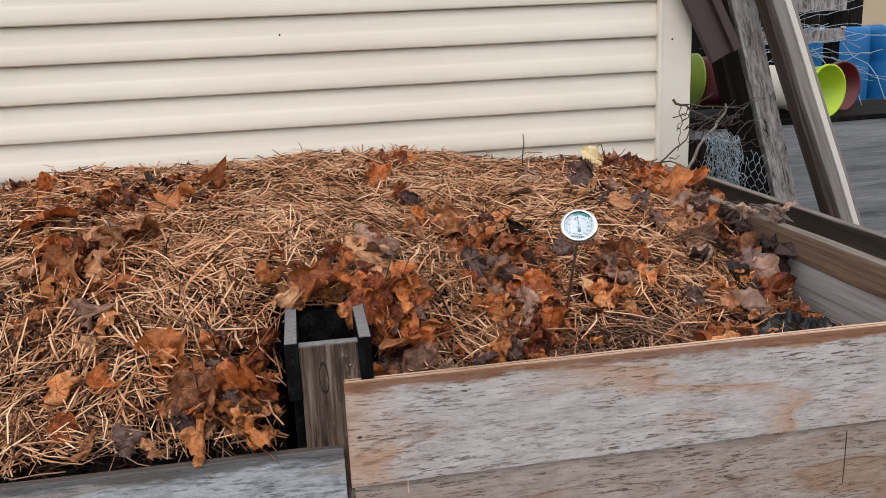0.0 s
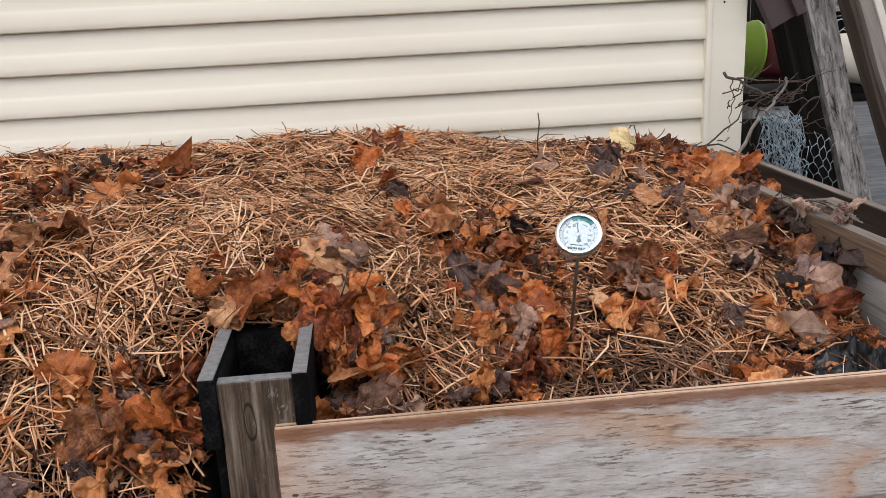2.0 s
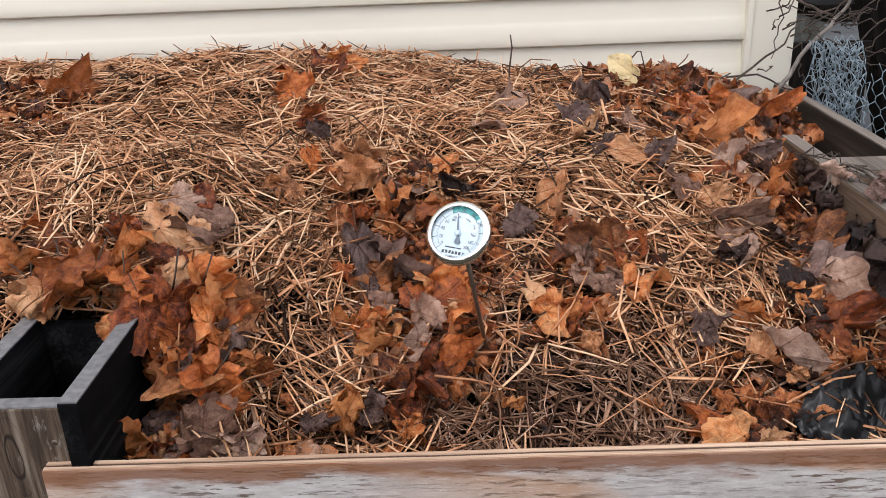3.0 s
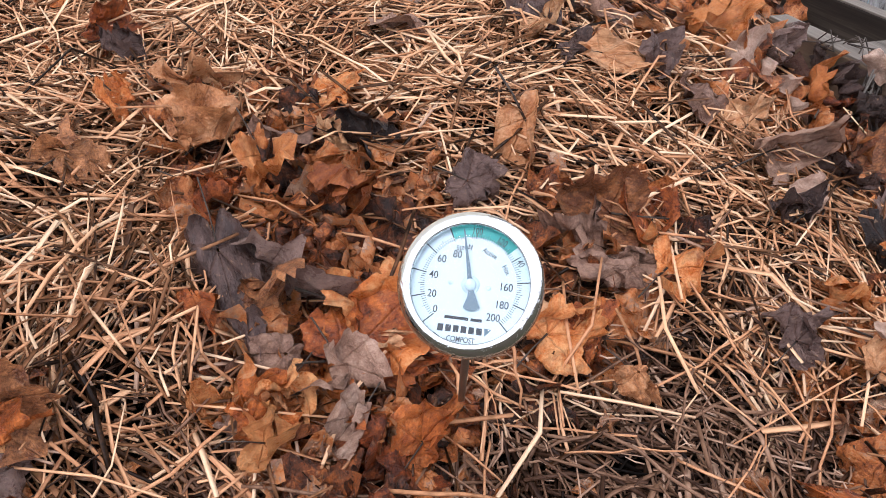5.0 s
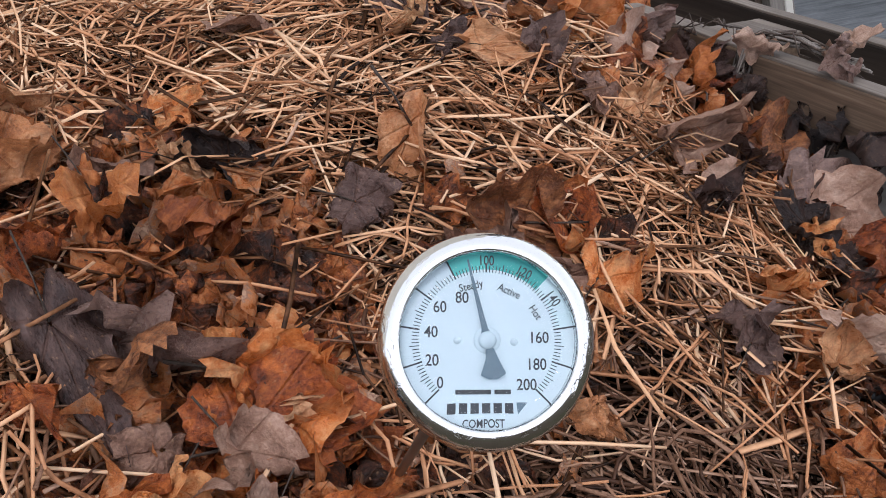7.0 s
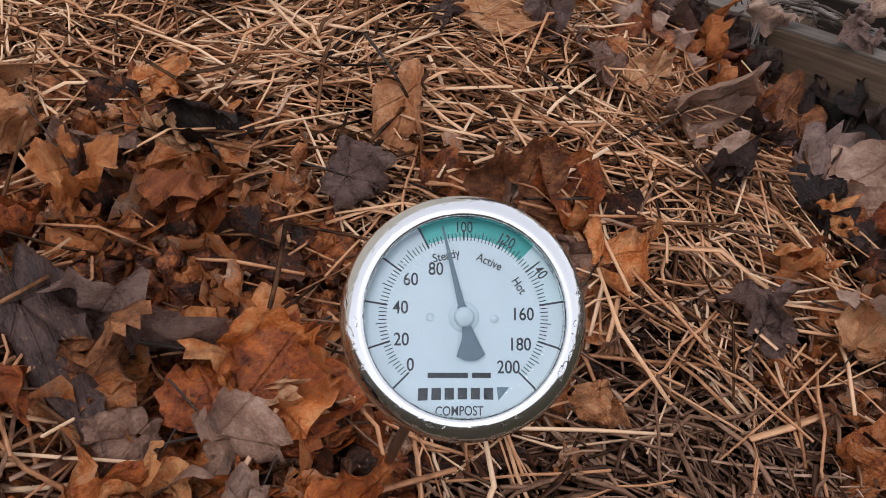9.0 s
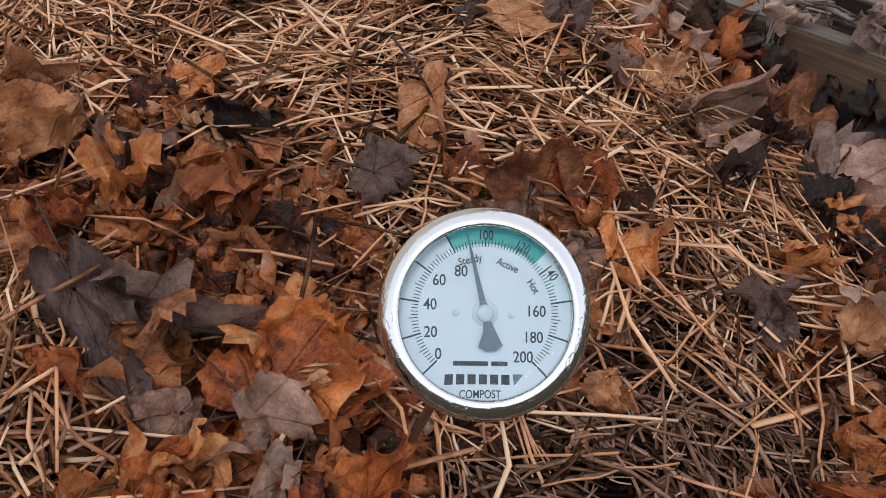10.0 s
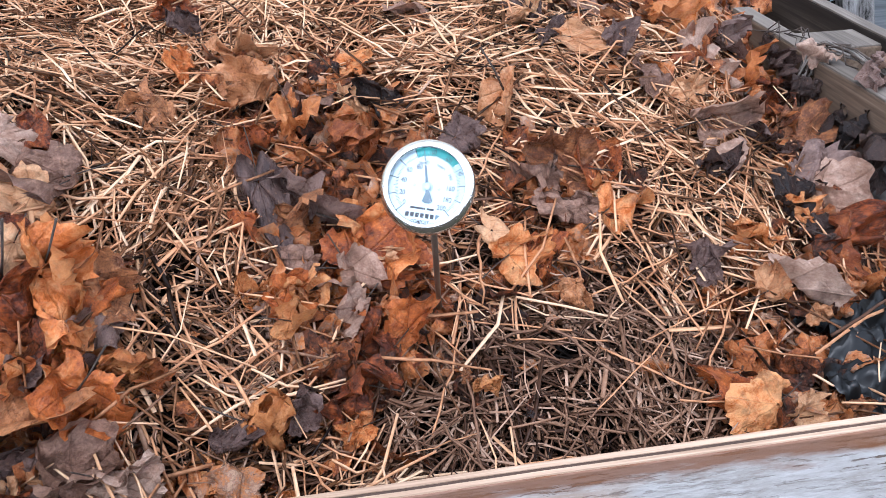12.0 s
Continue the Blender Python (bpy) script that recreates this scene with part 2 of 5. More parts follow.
STRAW = straw_mat("golden_straw", ((0.0, (0.012, 0.005, 0.002)), (0.24, (0.17, 0.072, 0.029)), (0.48, (0.54, 0.254, 0.122)), (0.74, (0.75, 0.425, 0.228)), (1.0, (0.88, 0.61, 0.385))), 0.42)
STRAW_OLD = straw_mat("old_grey_straw", ((0.0, (0.012, 0.005, 0.003)), (0.38, (0.11, 0.053, 0.030)), (0.72, (0.33, 0.182, 0.108)), (1.0, (0.58, 0.38, 0.265))), 0.42)
# decayed straw, darkened further: shade under the mulch is in its colour
STRAW_ROT_SHADE = straw_mat("decayed_straw", ((0.0, (0.004, 0.002, 0.001)), (0.5, (0.012, 0.006, 0.003)), (1.0, (0.05, 0.022, 0.011))), 0.7)


def leaf_mat(name, stops, island=False, rough=0.38):
    """Dead maple leaf: mottled blade, palmate veins, damp sheen. stops: colours from the darkest to the palest leaf."""
    m = Mat(name, rough, 0, 0.36)
    if island:
        r = m.t.nodes.new("ShaderNodeNewGeometry").outputs["Random Per Island"]
    else:
        r = m.t.nodes.new("ShaderNodeObjectInfo").outputs["Random"]
    uv = m.coords((1, 1, 1), "UV")
    sep = m.node("ShaderNodeSeparateXYZ", Vector=uv)
    x = m.math("ABSOLUTE", m.math("SUBTRACT", sep.outputs[0], 0.5))
    y = m.math("SUBTRACT", sep.outputs[1], 0.5)
    d = x
    for a in (47, 97):
        p = m.math("ABSOLUTE", m.math("SUBTRACT", m.math("MULTIPLY", x, math.cos(radians(a))), m.math("MULTIPLY", y, math.sin(radians(a)))))
        d = m.math("MINIMUM", d, p)
    vein = m.ramp(d, (0.003, 1.0), (0.009, 0.0))
    side = m.node("ShaderNodeTexWave", Vector=uv, Scale=9.0, Distortion=3.0, Detail=2.0).outputs["Fac"]
    shift = m.node("ShaderNodeVectorMath", Vector=m.coords((1, 1, 1), "Object"))
    k = 15.0 if island else 1.0
    mott = m.noise(shift.outputs[0], 4.5 * k, 6, 0.68)
    fine = m.noise(shift.outputs[0], 24 * k, 4, 0.65)
    f = m.math("MULTIPLY_ADD", m.math("SUBTRACT", mott, 0.5), 1.6, m.math("MULTIPLY_ADD", r, 0.8, 0.06))
    f = m.math("MULTIPLY_ADD", m.math("SUBTRACT", fine, 0.5), 0.8, f)
    c = m.ramp(f, *stops)
    rot = m.noise(shift.outputs[0], 1.9 * k, 5, 0.65)
    c = m.mix(m.math("MULTIPLY", m.ramp(rot, (0.52, 0.0), (0.68, 1.0)), 0.55), c, (0.045, 0.018, 0.010))
    spot = m.noise(shift.outputs[0], 11 * k, 4, 0.6)
    c = m.mix(m.math("MULTIPLY", m.ramp(spot, (0.62, 0.0), (0.70, 1.0)), 0.45), c, (0.50, 0.30, 0.17))
    c = m.mix(m.math("MULTIPLY", vein, 0.2), c, (0.14, 0.060, 0.030))
    h = m.math("ADD", m.math("MULTIPLY", fine, 0.7), m.math("MULTIPLY_ADD", side, 0.05, m.math("MULTIPLY", vein, -0.3)))
    m.bump(h, 0.9, 0.004)
    m.rough(m.ramp(mott, (0.3, rough - 0.16), (0.7, rough + 0.08)))
    # thin blade: some light comes through it
    thin = m.node("ShaderNodeBsdfTranslucent", Color=c)
    both = m.node("ShaderNodeMixShader", Fac=0.12)
    m.t.links.new(m.b.outputs[0], both.inputs[1])
    m.t.links.new(thin.outputs[0], both.inputs[2])
    m.t.links.new(both.outputs[0], m.t.nodes["Material Output"].inputs[0])
    return m.colour(c)


LEAF = {
    "yellow": leaf_mat("pale_yellow_leaf", ((0.0, (0.66, 0.49, 0.22)), (0.5, (0.82, 0.65, 0.34)), (1.0, (0.88, 0.74, 0.44)))),
    "rust": leaf_mat("rust_leaf", ((0.0, (0.07, 0.016, 0.007)), (0.25, (0.29, 0.068, 0.018)), (0.6, (0.62, 0.178, 0.038)), (1.0, (0.84, 0.41, 0.165)))),
    "tan": leaf_mat("tan_leaf", ((0.0, (0.14, 0.048, 0.021)), (0.4, (0.53, 0.215, 0.082)), (1.0, (0.80, 0.47, 0.25)))),
    "grey": leaf_mat("grey_brown_leaf", ((0.0, (0.16, 0.080, 0.052)), (0.5, (0.41, 0.240, 0.165)), (1.0, (0.64, 0.45, 0.34))), False, 0.46),
    "plum": leaf_mat("plum_leaf", ((0.0, (0.048, 0.028, 0.024)), (0.5, (0.145, 0.086, 0.070)), (1.0, (0.30, 0.19, 0.150))), False, 0.34),
    "black": leaf_mat("blackened_leaf", ((0.0, (0.012, 0.007, 0.006)), (0.5, (0.034, 0.020, 0.016)), (1.0, (0.09, 0.055, 0.045))), False, 0.36),
    "orange": leaf_mat("orange_leaf", ((0.0, (0.18, 0.042, 0.012)), (0.5, (0.47, 0.145, 0.036)), (1.0, (0.70, 0.31, 0.11)))),
}
LITTER = leaf_mat("mixed_leaf_litter", ((0.0, (0.02, 0.010, 0.007)), (0.2, (0.09, 0.030, 0.015)), (0.38, (0.24, 0.070, 0.024)), (0.58, (0.50, 0.155, 0.040)), (0.76, (0.58, 0.245, 0.095)), (0.9, (0.36, 0.195, 0.130)), (1.0, (0.58, 0.36, 0.23))), True)
DARK_LITTER = leaf_mat("dark_wet_leaf_litter", ((0.0, (0.010, 0.007, 0.006)), (0.35, (0.04, 0.022, 0.016)), (0.6, (0.11, 0.048, 0.028)), (0.85, (0.27, 0.10, 0.035)), (1.0, (0.38, 0.20, 0.11))), True)

WHITE_FACE = plain("white_dial_enamel", (0.40, 0.515, 0.57), 0.4, 0, 0.03)
CHROME = Mat("worn_chrome", 0.12, 1.0)
_w = CHROME.noise(CHROME.coords((1, 1, 1)), 240, 4, 0.6)
CHROME.bump(CHROME.ramp(_w, (0.55, 0.0), (0.68, 1.0)), 0.12, 0.0012)
CHROME = CHROME.colour((0.86, 0.86, 0.85))
STEEL = plain("dull_steel", (0.20, 0.16, 0.125), 0.42, 0.8, 0.3, 60)
INK = plain("dark_ink", (0.018, 0.026, 0.034), 0.5, 0, 0.05)
BLUE_INK = plain("blue_grey_enamel", (0.075, 0.13, 0.17), 0.4, 0, 0.05)
TEAL = plain("teal_band", (0.05, 0.36, 0.34), 0.5, 0, 0.06)
TEAL_DARK = plain("deep_teal_band", (0.02, 0.27, 0.26), 0.5, 0, 0.06)
PALE_BLUE = plain("pale_blue_band", (0.40, 0.55, 0.60), 0.5, 0, 0.05)
GLASS = Mat("watch_glass", 0.0)
GLASS.b.inputs["Transmission Weight"].default_value = 1.0
GLASS.b.inputs["IOR"].default_value = 1.12
GLASS = GLASS.colour((1, 1, 1))

WATER = Mat("water_drop", 0.0)
WATER.b.inputs["Transmission Weight"].default_value = 1.0
WATER.b.inputs["IOR"].default_value = 1.33
WATER = WATER.colour((1, 1, 1))

# ---- building blocks ----
def part(name, bm, material, parent=None, label=""):
    """Links a bmesh as one mesh object under a thing or part."""
    me = bpy.data.meshes.new(name)
    bm.to_mesh(me)
    bm.free()
    if material:
        me.materials.append(material)
    ob = new(name, me)
    ob.parent = parent
    if label:
        ob["label"] = label
    return ob


def thing(name, label, category, at=(0, 0, 0), group="", kind=""):
    ob = new(name)
    ob.location = at
    ob.empty_display_size = 0.05
    return tagged(ob, label, category, group, kind)


def box(x0, x1, y0, y1, z0, z1, bevel=0.002, cuts=0, wob=0.0, seed=1):
    """A box with rounded edges; cuts and wob give a board its uneven, weathered outline."""
    bm = bmesh.new()
    bmesh.ops.create_cube(bm, size=1)
    bmesh.ops.transform(bm, matrix=Matrix.LocRotScale(((x0 + x1) / 2, (y0 + y1) / 2, (z0 + z1) / 2), None, (x1 - x0, y1 - y0, z1 - z0)), verts=bm.verts)
    if bevel:
        bmesh.ops.bevel(bm, geom=list(bm.edges), offset=bevel, segments=2, profile=0.5, affect="EDGES")
    if cuts:
        size = (x1 - x0, y1 - y0, z1 - z0)
        axis = max(range(3), key=lambda i: size[i])
        low = (x0, y0, z0)[axis]
        for k in range(1, cuts):
            co = [0, 0, 0]
            no = [0, 0, 0]
            co[axis], no[axis] = low + size[axis] * k / cuts, 1
            bmesh.ops.bisect_plane(bm, geom=bm.verts[:] + bm.edges[:] + bm.faces[:], plane_co=co, plane_no=no)
    if wob:
        for v in bm.verts:
            p = v.co * 7 + Vector((seed * 3.1, seed * 1.7, seed * 2.3))
            v.co += noise.noise_vector(p) * wob + noise.noise_vector(p * 6) * wob * 0.35
    return bm


def mesh_bm(verts, faces):
    bm = bmesh.new()
    vs = [bm.verts.new(v) for v in verts]
    for f in faces:
        bm.faces.new([vs[i] for i in f])
    return bm


def lathe(profile, n=32, axis="z", close=False):
    """Turns (radius, height) pairs round an axis."""
    bm = bmesh.new()
    rings = []
    for r, h in profile:
        ring = []
        for k in range(n):
            a = 2 * math.pi * k / n
            c, s = r * math.cos(a), r * math.sin(a)
            ring.append(bm.verts.new({"z": (c, s, h), "x": (h, c, s), "y": (c, h, s)}[axis]))
        rings.append(ring)
    for a, b in zip(rings, rings[1:]):
        for k in range(n):
            f = bm.faces.new((a[k], a[(k + 1) % n], b[(k + 1) % n], b[k]))
            f.smooth = True
    if close:
        bm.faces.new(rings[0][::-1])
        bm.faces.new(rings[-1])
    bmesh.ops.recalc_face_normals(bm, faces=bm.faces[:])
    return bm


def tube(points, radii, n=6, bm=None):
    """A bent tapering rod along points."""
    bm = bm or bmesh.new()
    pts = [Vector(p) for p in points]
    rings = []
    for i, p in enumerate(pts):
        d = (pts[min(i + 1, len(pts) - 1)] - pts[max(i - 1, 0)]).normalized()
        u = d.orthogonal().normalized() if not rings else (prev - d * prev.dot(d)).normalized()
        prev = u
        w = d.cross(u)
        r = radii[i] if isinstance(radii, (list, tuple)) else radii
        rings.append([bm.verts.new(p + (u * math.cos(a) + w * math.sin(a)) * r) for a in (2 * math.pi * k / n for k in range(n))])
    for a, b in zip(rings, rings[1:]):
        for k in range(n):
            bm.faces.new((a[k], a[(k + 1) % n], b[(k + 1) % n], b[k])).smooth = True
    bm.faces.new(rings[0][::-1])
    bm.faces.new(rings[-1])
    return bm


GROUND_Z = 0.25

# ---- setting ----
bm = bmesh.new()
bmesh.ops.create_grid(bm, x_segments=40, y_segments=40, size=400)
for v in bm.verts:
    v.co.z = GROUND_Z
tagged(part("ground", bm, GROUND), "worn winter grass and bare soil", "ground", kind="structure")

# the house: a wall clad in horizontal vinyl, corner post, side wall
WALL_Y, PITCH, SEAM = 2.98, 0.127, 1.150
house = tagged(part("wall_north", box(-4.0, 1.455, 3.0, 3.16, GROUND_Z, 2.9, 0.0), VINYL), "house wall clad in cream vinyl siding", "wall", kind="structure")
tagged(part("wall_east", box(1.31, 1.455, 3.162, 9.0, GROUND_Z, 2.9, 0.0), VINYL), "side wall of the house in cream vinyl", "wall", kind="structure")
for k in range(-6, 13):
    z0 = SEAM + k * PITCH
    # each course: a lip, a lower flat, a shallow step and an upper flat that runs back under the next course
    prof = [(0.0, 0.006), (-0.0065, 0.0), (-0.0085, 0.004), (-0.008, 0.022), (-0.0045, 0.052), (-0.001, 0.060), (0.002, 0.068), (0.004, 0.095), (0.009, 0.122), (0.013, 0.1275)]
    verts, faces = [], []
    for x in (-4.0, 1.340):
        verts += [(x, WALL_Y + 0.004 + dy, z0 + dz) for dy, dz in prof]
    n = len(prof)
    faces = [(i, i + 1, n + i + 1, n + i) for i in range(n - 1)]
    bm = mesh_bm(verts, faces)
    for f in bm.faces:
        f.smooth = True
    bmesh.ops.recalc_face_normals(bm, faces=bm.faces[:])
    part("panel", bm, VINYL, house)
post = part("trim", box(1.338, 1.470, 2.962, 2.998, GROUND_Z, 2.9, 0.006), VINYL)
tagged(post, "cream vinyl corner post of the house", "corner trim", kind="structure")
part("channel", box(1.336, 1.352, 2.956, 2.9615, GROUND_Z, 2.9, 0.002), VINYL, post)
part("side_flange", box(1.4705, 1.478, 2.99, 3.08, GROUND_Z, 2.9, 0.002), VINYL, post)
for x, z in ((1.390, 1.518), (-0.034, 1.596)):
    bm = lathe([(0.0005, -0.0022), (0.003, -0.0018), (0.0034, 0.0)], 10, "y")
    o = part("nail", bm, DARK_BOARD, post if x > 1 else house, "dark nail head")
    o.location = (x, 2.9605 if x > 1 else 2.9765, z)

# ---- the compost bin ----
bin_front = thing("compost_bin", "wooden compost bin of weathered plywood and rails", "compost bin", (0.6, 1.5, GROUND_Z))


def ply_board(name, x0, x1, y, z0, z1, mat, seed, label, edge=PLY_EDGE):
    """A plywood strip: face, and a lighter layered top edge with a glue line."""
    b = part(name, box(x0, x1, y, y + 0.018, z0, z1 - 0.0005, 0.0015, 12, 0.0016, seed), mat, None, label)
    for i, (a, c, m) in enumerate(((0.0015, 0.0062, edge), (0.0066, 0.0098, PLY_GLUE), (0.0102, 0.0165, edge))):
        e = part("veneer_edge", box(x0 + 0.002, x1 - 0.002, y + a, y + c, z1 - 0.004, z1 + 0.0016 - 0.0008 * (i == 1), 0.0004, 12, 0.0012, seed), m, b)
    b.parent = bin_front
    b.matrix_parent_inverse = Matrix.Translation((-0.6, -1.5, -GROUND_Z))
    return b


def under(ob, parent):
    ob.parent = parent
    ob.matrix_parent_inverse = Matrix.Translation(-Vector(parent.location))
    return ob


ply_board("front_board", 0.050, 1.43, 1.442, 0.722, 0.943, PLY, 1, "grey-tan plywood board, damp brown along its top")
ply_board("front_board", 0.056, 1.43, 1.452, 0.50, 0.735, PLY_LOW, 2, "browner plywood board lapped below")
ply_board("front_board", 0.056, 1.43, 1.460, GROUND_Z, 0.515, PLY_LOW, 5, "lowest plywood board")
ply_board("front_board", -1.60, 0.040, 1.447, 0.585, 0.808, PLY_BLUE, 3, "blue-grey weathered plywood board", BLUE_EDGE)
ply_board("front_board", -1.60, 0.040, 1.457, GROUND_Z, 0.595, PLY_BLUE, 4, "blue-grey lower plywood board", BLUE_EDGE)
under(part("rail", box(1.413, 1.440, 1.40, 2.93, 0.950, 1.037, 0.003, 16, 0.002, 6), RAIL, None, "dark outer rail board"), bin_front)
under(part("rail", box(1.244, 1.276, 1.47, 2.405, 0.968, 1.040, 0.003, 14, 0.002, 7), RAIL_IN, None, "paler inner rail board"), bin_front)
under(part("rail", box(1.250, 1.276, 1.47, 2.90, GROUND_Z, 0.966, 0.003, 14, 0.002, 9), RAIL_GREY, None, "grey lower side board"), bin_front)
under(part("cross_block", box(1.277, 1.412, 2.190, 2.280, 0.975, 1.026, 0.003, 5, 0.002, 8), RAIL_IN, None, "short block between the rails"), bin_front)
under(part("top_edge", box(1.4135, 1.4395, 1.402, 2.928, 1.0362, 1.0400, 0.001, 16, 0.0016, 6), RAIL_TOP, None, "silvered top edge"), bin_front)
under(part("top_edge", box(1.2445, 1.2755, 1.472, 2.403, 1.0392, 1.0430, 0.001, 14, 0.0016, 7), RAIL_TOP, None, "silvered top edge"), bin_front)
under(part("top_edge", box(1.279, 1.410, 2.192, 2.278, 1.0252, 1.0285, 0.001, 5, 0.0012, 8), RAIL_TOP, None, "pale top of the block"), bin_front)
under(part("rail", box(-1.628, -1.602, 1.47, 2.95, GROUND_Z, 0.98, 0.003, 14, 0.002, 11), RAIL, None, "end board of the bin"), bin_front)
under(part("corner_post", box(1.277, 1.36, 1.48, 1.56, GROUND_Z, 0.96, 0.003), RAIL, None, "corner post"), bin_front)
under(part("corner_post", box(1.34, 1.404, 2.74, 2.82, GROUND_Z, 1.02, 0.003), RAIL, None, "corner post"), bin_front)

under(part("knot", lathe([(0.0001, 0.0), (0.0042, 0.0), (0.0048, -0.0006), (0.0001, -0.0008)], 12), BLUE_EDGE, None, "small dark knot"), bin_front).matrix_basis = pose(0.072, 1.4414, 0.828, 90, 0, 0) @ Matrix.Diagonal((1.1, 0.6, 0.3, 1))

under(part("crack", box(1.1255, 1.1275, 1.4508, 1.4530, 0.575, 0.702, 0.0004, 8, 0.0012, 3), BLUE_EDGE, None, "dark upright crack"), bin_front)
under(part("scratch", box(0.1605, 0.1635, 1.4512, 1.4530, 0.690, 0.716, 0.0004, 4, 0.0008, 5), PLY_EDGE, None, "short pale scratch"), bin_front)

# wooden air shaft standing in the heap
shaft = thing("air_shaft", "dark wooden air shaft box open at the top", "air vent", (0.025, 1.46, GROUND_Z))
under(part("front_board", box(-0.030, 0.084, 1.458, 1.480, GROUND_Z, 1.018, 0.002, 8, 0.0014, 1), VENT_WOOD, None, "grey-brown front board with a knot"), shaft)
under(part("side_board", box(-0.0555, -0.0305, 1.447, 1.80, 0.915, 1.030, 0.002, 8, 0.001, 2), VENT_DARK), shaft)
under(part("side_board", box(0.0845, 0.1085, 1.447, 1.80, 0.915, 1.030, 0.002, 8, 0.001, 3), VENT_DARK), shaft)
under(part("top_edge", box(-0.0545, -0.0315, 1.449, 1.79, 1.0295, 1.032, 0.0006, 8, 0.0006, 2), VENT_TOP, None, "silvered top edge"), shaft)
under(part("top_edge", box(0.0855, 0.1075, 1.449, 1.79, 1.0295, 1.032, 0.0006, 8, 0.0006, 3), VENT_TOP, None, "silvered top edge"), shaft)
under(part("top_edge", box(-0.029, 0.083, 1.4595, 1.479, 1.0165, 1.0205, 0.0008, 6, 0.0008, 4), VENT_TOP, None, "silvered top edge"), shaft)
# inner boards and liner added near black: shade of the opening put into colour
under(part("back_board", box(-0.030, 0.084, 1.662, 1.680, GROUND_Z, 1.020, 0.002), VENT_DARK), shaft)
under(part("liner", box(-0.0300, 0.0840, 1.4805, 1.487, GROUND_Z, 1.010, 0.001), VENT_DARK, None, "near-black sheet painted as shade inside the shaft"), shaft)
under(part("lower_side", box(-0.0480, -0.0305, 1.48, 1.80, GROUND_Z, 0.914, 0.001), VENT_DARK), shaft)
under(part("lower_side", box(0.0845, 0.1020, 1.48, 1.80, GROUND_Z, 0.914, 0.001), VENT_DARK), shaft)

under(part("screw_head", lathe([(0.0001, 0.0), (0.0036, 0.0), (0.0040, -0.0008), (0.0001, -0.0010)], 14), STEEL, None, "small steel screw head"), shaft).matrix_basis = pose(0.066, 1.4572, 0.972, 90, 0, 0)

# ---- the heap ----
BUMPS = [
    (-1.5, (-0.074, 0.168, 0.164, 0.213, 0.187)),
    (-1.1, (-0.101, 0.079, 0.116, 0.081, 0.109)),
    (-0.7, (-0.020, 0.098, 0.156, 0.104, 0.213)),
    (-0.3, (0.004, 0.112, 0.105, 0.126, 0.134)),
    (0.1, (-0.170, 0.349, -0.031, 0.202, 0.138)),
    (0.5, (0.068, -0.043, 0.099, 0.123, 0.146)),
    (0.9, (0.030, 0.044, 0.154, 0.103, 0.121)),
    (1.3, (0.058, -0.054, 0.092, 0.066, 0.188))]
WAVES = [(random.uniform(-1, 1), random.uniform(-1, 1), random.uniform(0, 6.28), random.uniform(25, 70)) for _ in range(9)]


def heap(x, y, lumps=1.0):
    """Height of the heap's surface, for arrays or numbers."""
    x, y = np.asarray(x, float), np.asarray(y, float)
    z = 0.754 + -0.001 * (y - 2)
    for a, row in BUMPS:
        for b, h in zip((1.5, 1.8, 2.1, 2.45, 2.8), row):
            z = z + h * np.exp(-((x - a) ** 2 + (y - b) ** 2) / (2 * 0.27 ** 2))
    z = z - 0.07 * np.exp(-((x - 1.26) / 0.11) ** 2 - ((y - 2.25) / 0.3) ** 2)  # sunk along the inner rail
    for a, b, p, k in WAVES:
        z = z + lumps * 0.0035 * np.sin(k * (a * x + b * y) + p)
    return z


def in_shaft(x, y, m=0.0):
    return (x > -0.06 - m) & (x < 0.112 + m) & (y > 1.44 - m) & (y < 1.690 + m)


def slope(x, y):
    e = 0.02
    return np.stack([-(heap(x + e, y, 0) - heap(x - e, y, 0)) / (2 * e), -(heap(x, y + e, 0) - heap(x, y - e, 0)) / (2 * e), np.ones_like(np.asarray(x, float))], -1)


def raw_mesh(name, verts, faces, mat, uvs=None, smooth=True):
    me = bpy.data.meshes.new(name)
    nv, k = len(verts), faces.shape[1]
    me.vertices.add(nv)
    me.vertices.foreach_set("co", np.asarray(verts, np.float32).ravel())
    me.loops.add(faces.size)
    me.loops.foreach_set("vertex_index", faces.astype(np.int32).ravel())
    me.polygons.add(len(faces))
    me.polygons.foreach_set("loop_start", np.arange(0, faces.size, k, dtype=np.int32))
    me.polygons.foreach_set("loop_total", np.full(len(faces), k, np.int32))
    if uvs is not None:
        layer = me.uv_layers.new(name="UVMap")
        layer.data.foreach_set("uv", np.asarray(uvs, np.float32)[faces.ravel()].ravel())
    me.update(calc_edges=True)
    me.validate()
    if smooth:
        me.polygons.foreach_set("use_smooth", np.ones(len(me.polygons), bool))
    me.materials.append(mat)
    return me


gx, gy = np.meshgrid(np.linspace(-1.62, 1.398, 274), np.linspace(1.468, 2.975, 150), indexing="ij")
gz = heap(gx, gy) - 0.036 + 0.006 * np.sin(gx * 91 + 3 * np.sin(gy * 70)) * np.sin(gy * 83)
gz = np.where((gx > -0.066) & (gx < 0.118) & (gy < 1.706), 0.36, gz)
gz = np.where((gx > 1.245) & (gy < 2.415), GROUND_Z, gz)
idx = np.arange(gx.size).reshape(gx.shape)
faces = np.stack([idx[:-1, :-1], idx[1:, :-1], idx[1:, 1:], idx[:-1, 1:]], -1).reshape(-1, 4)
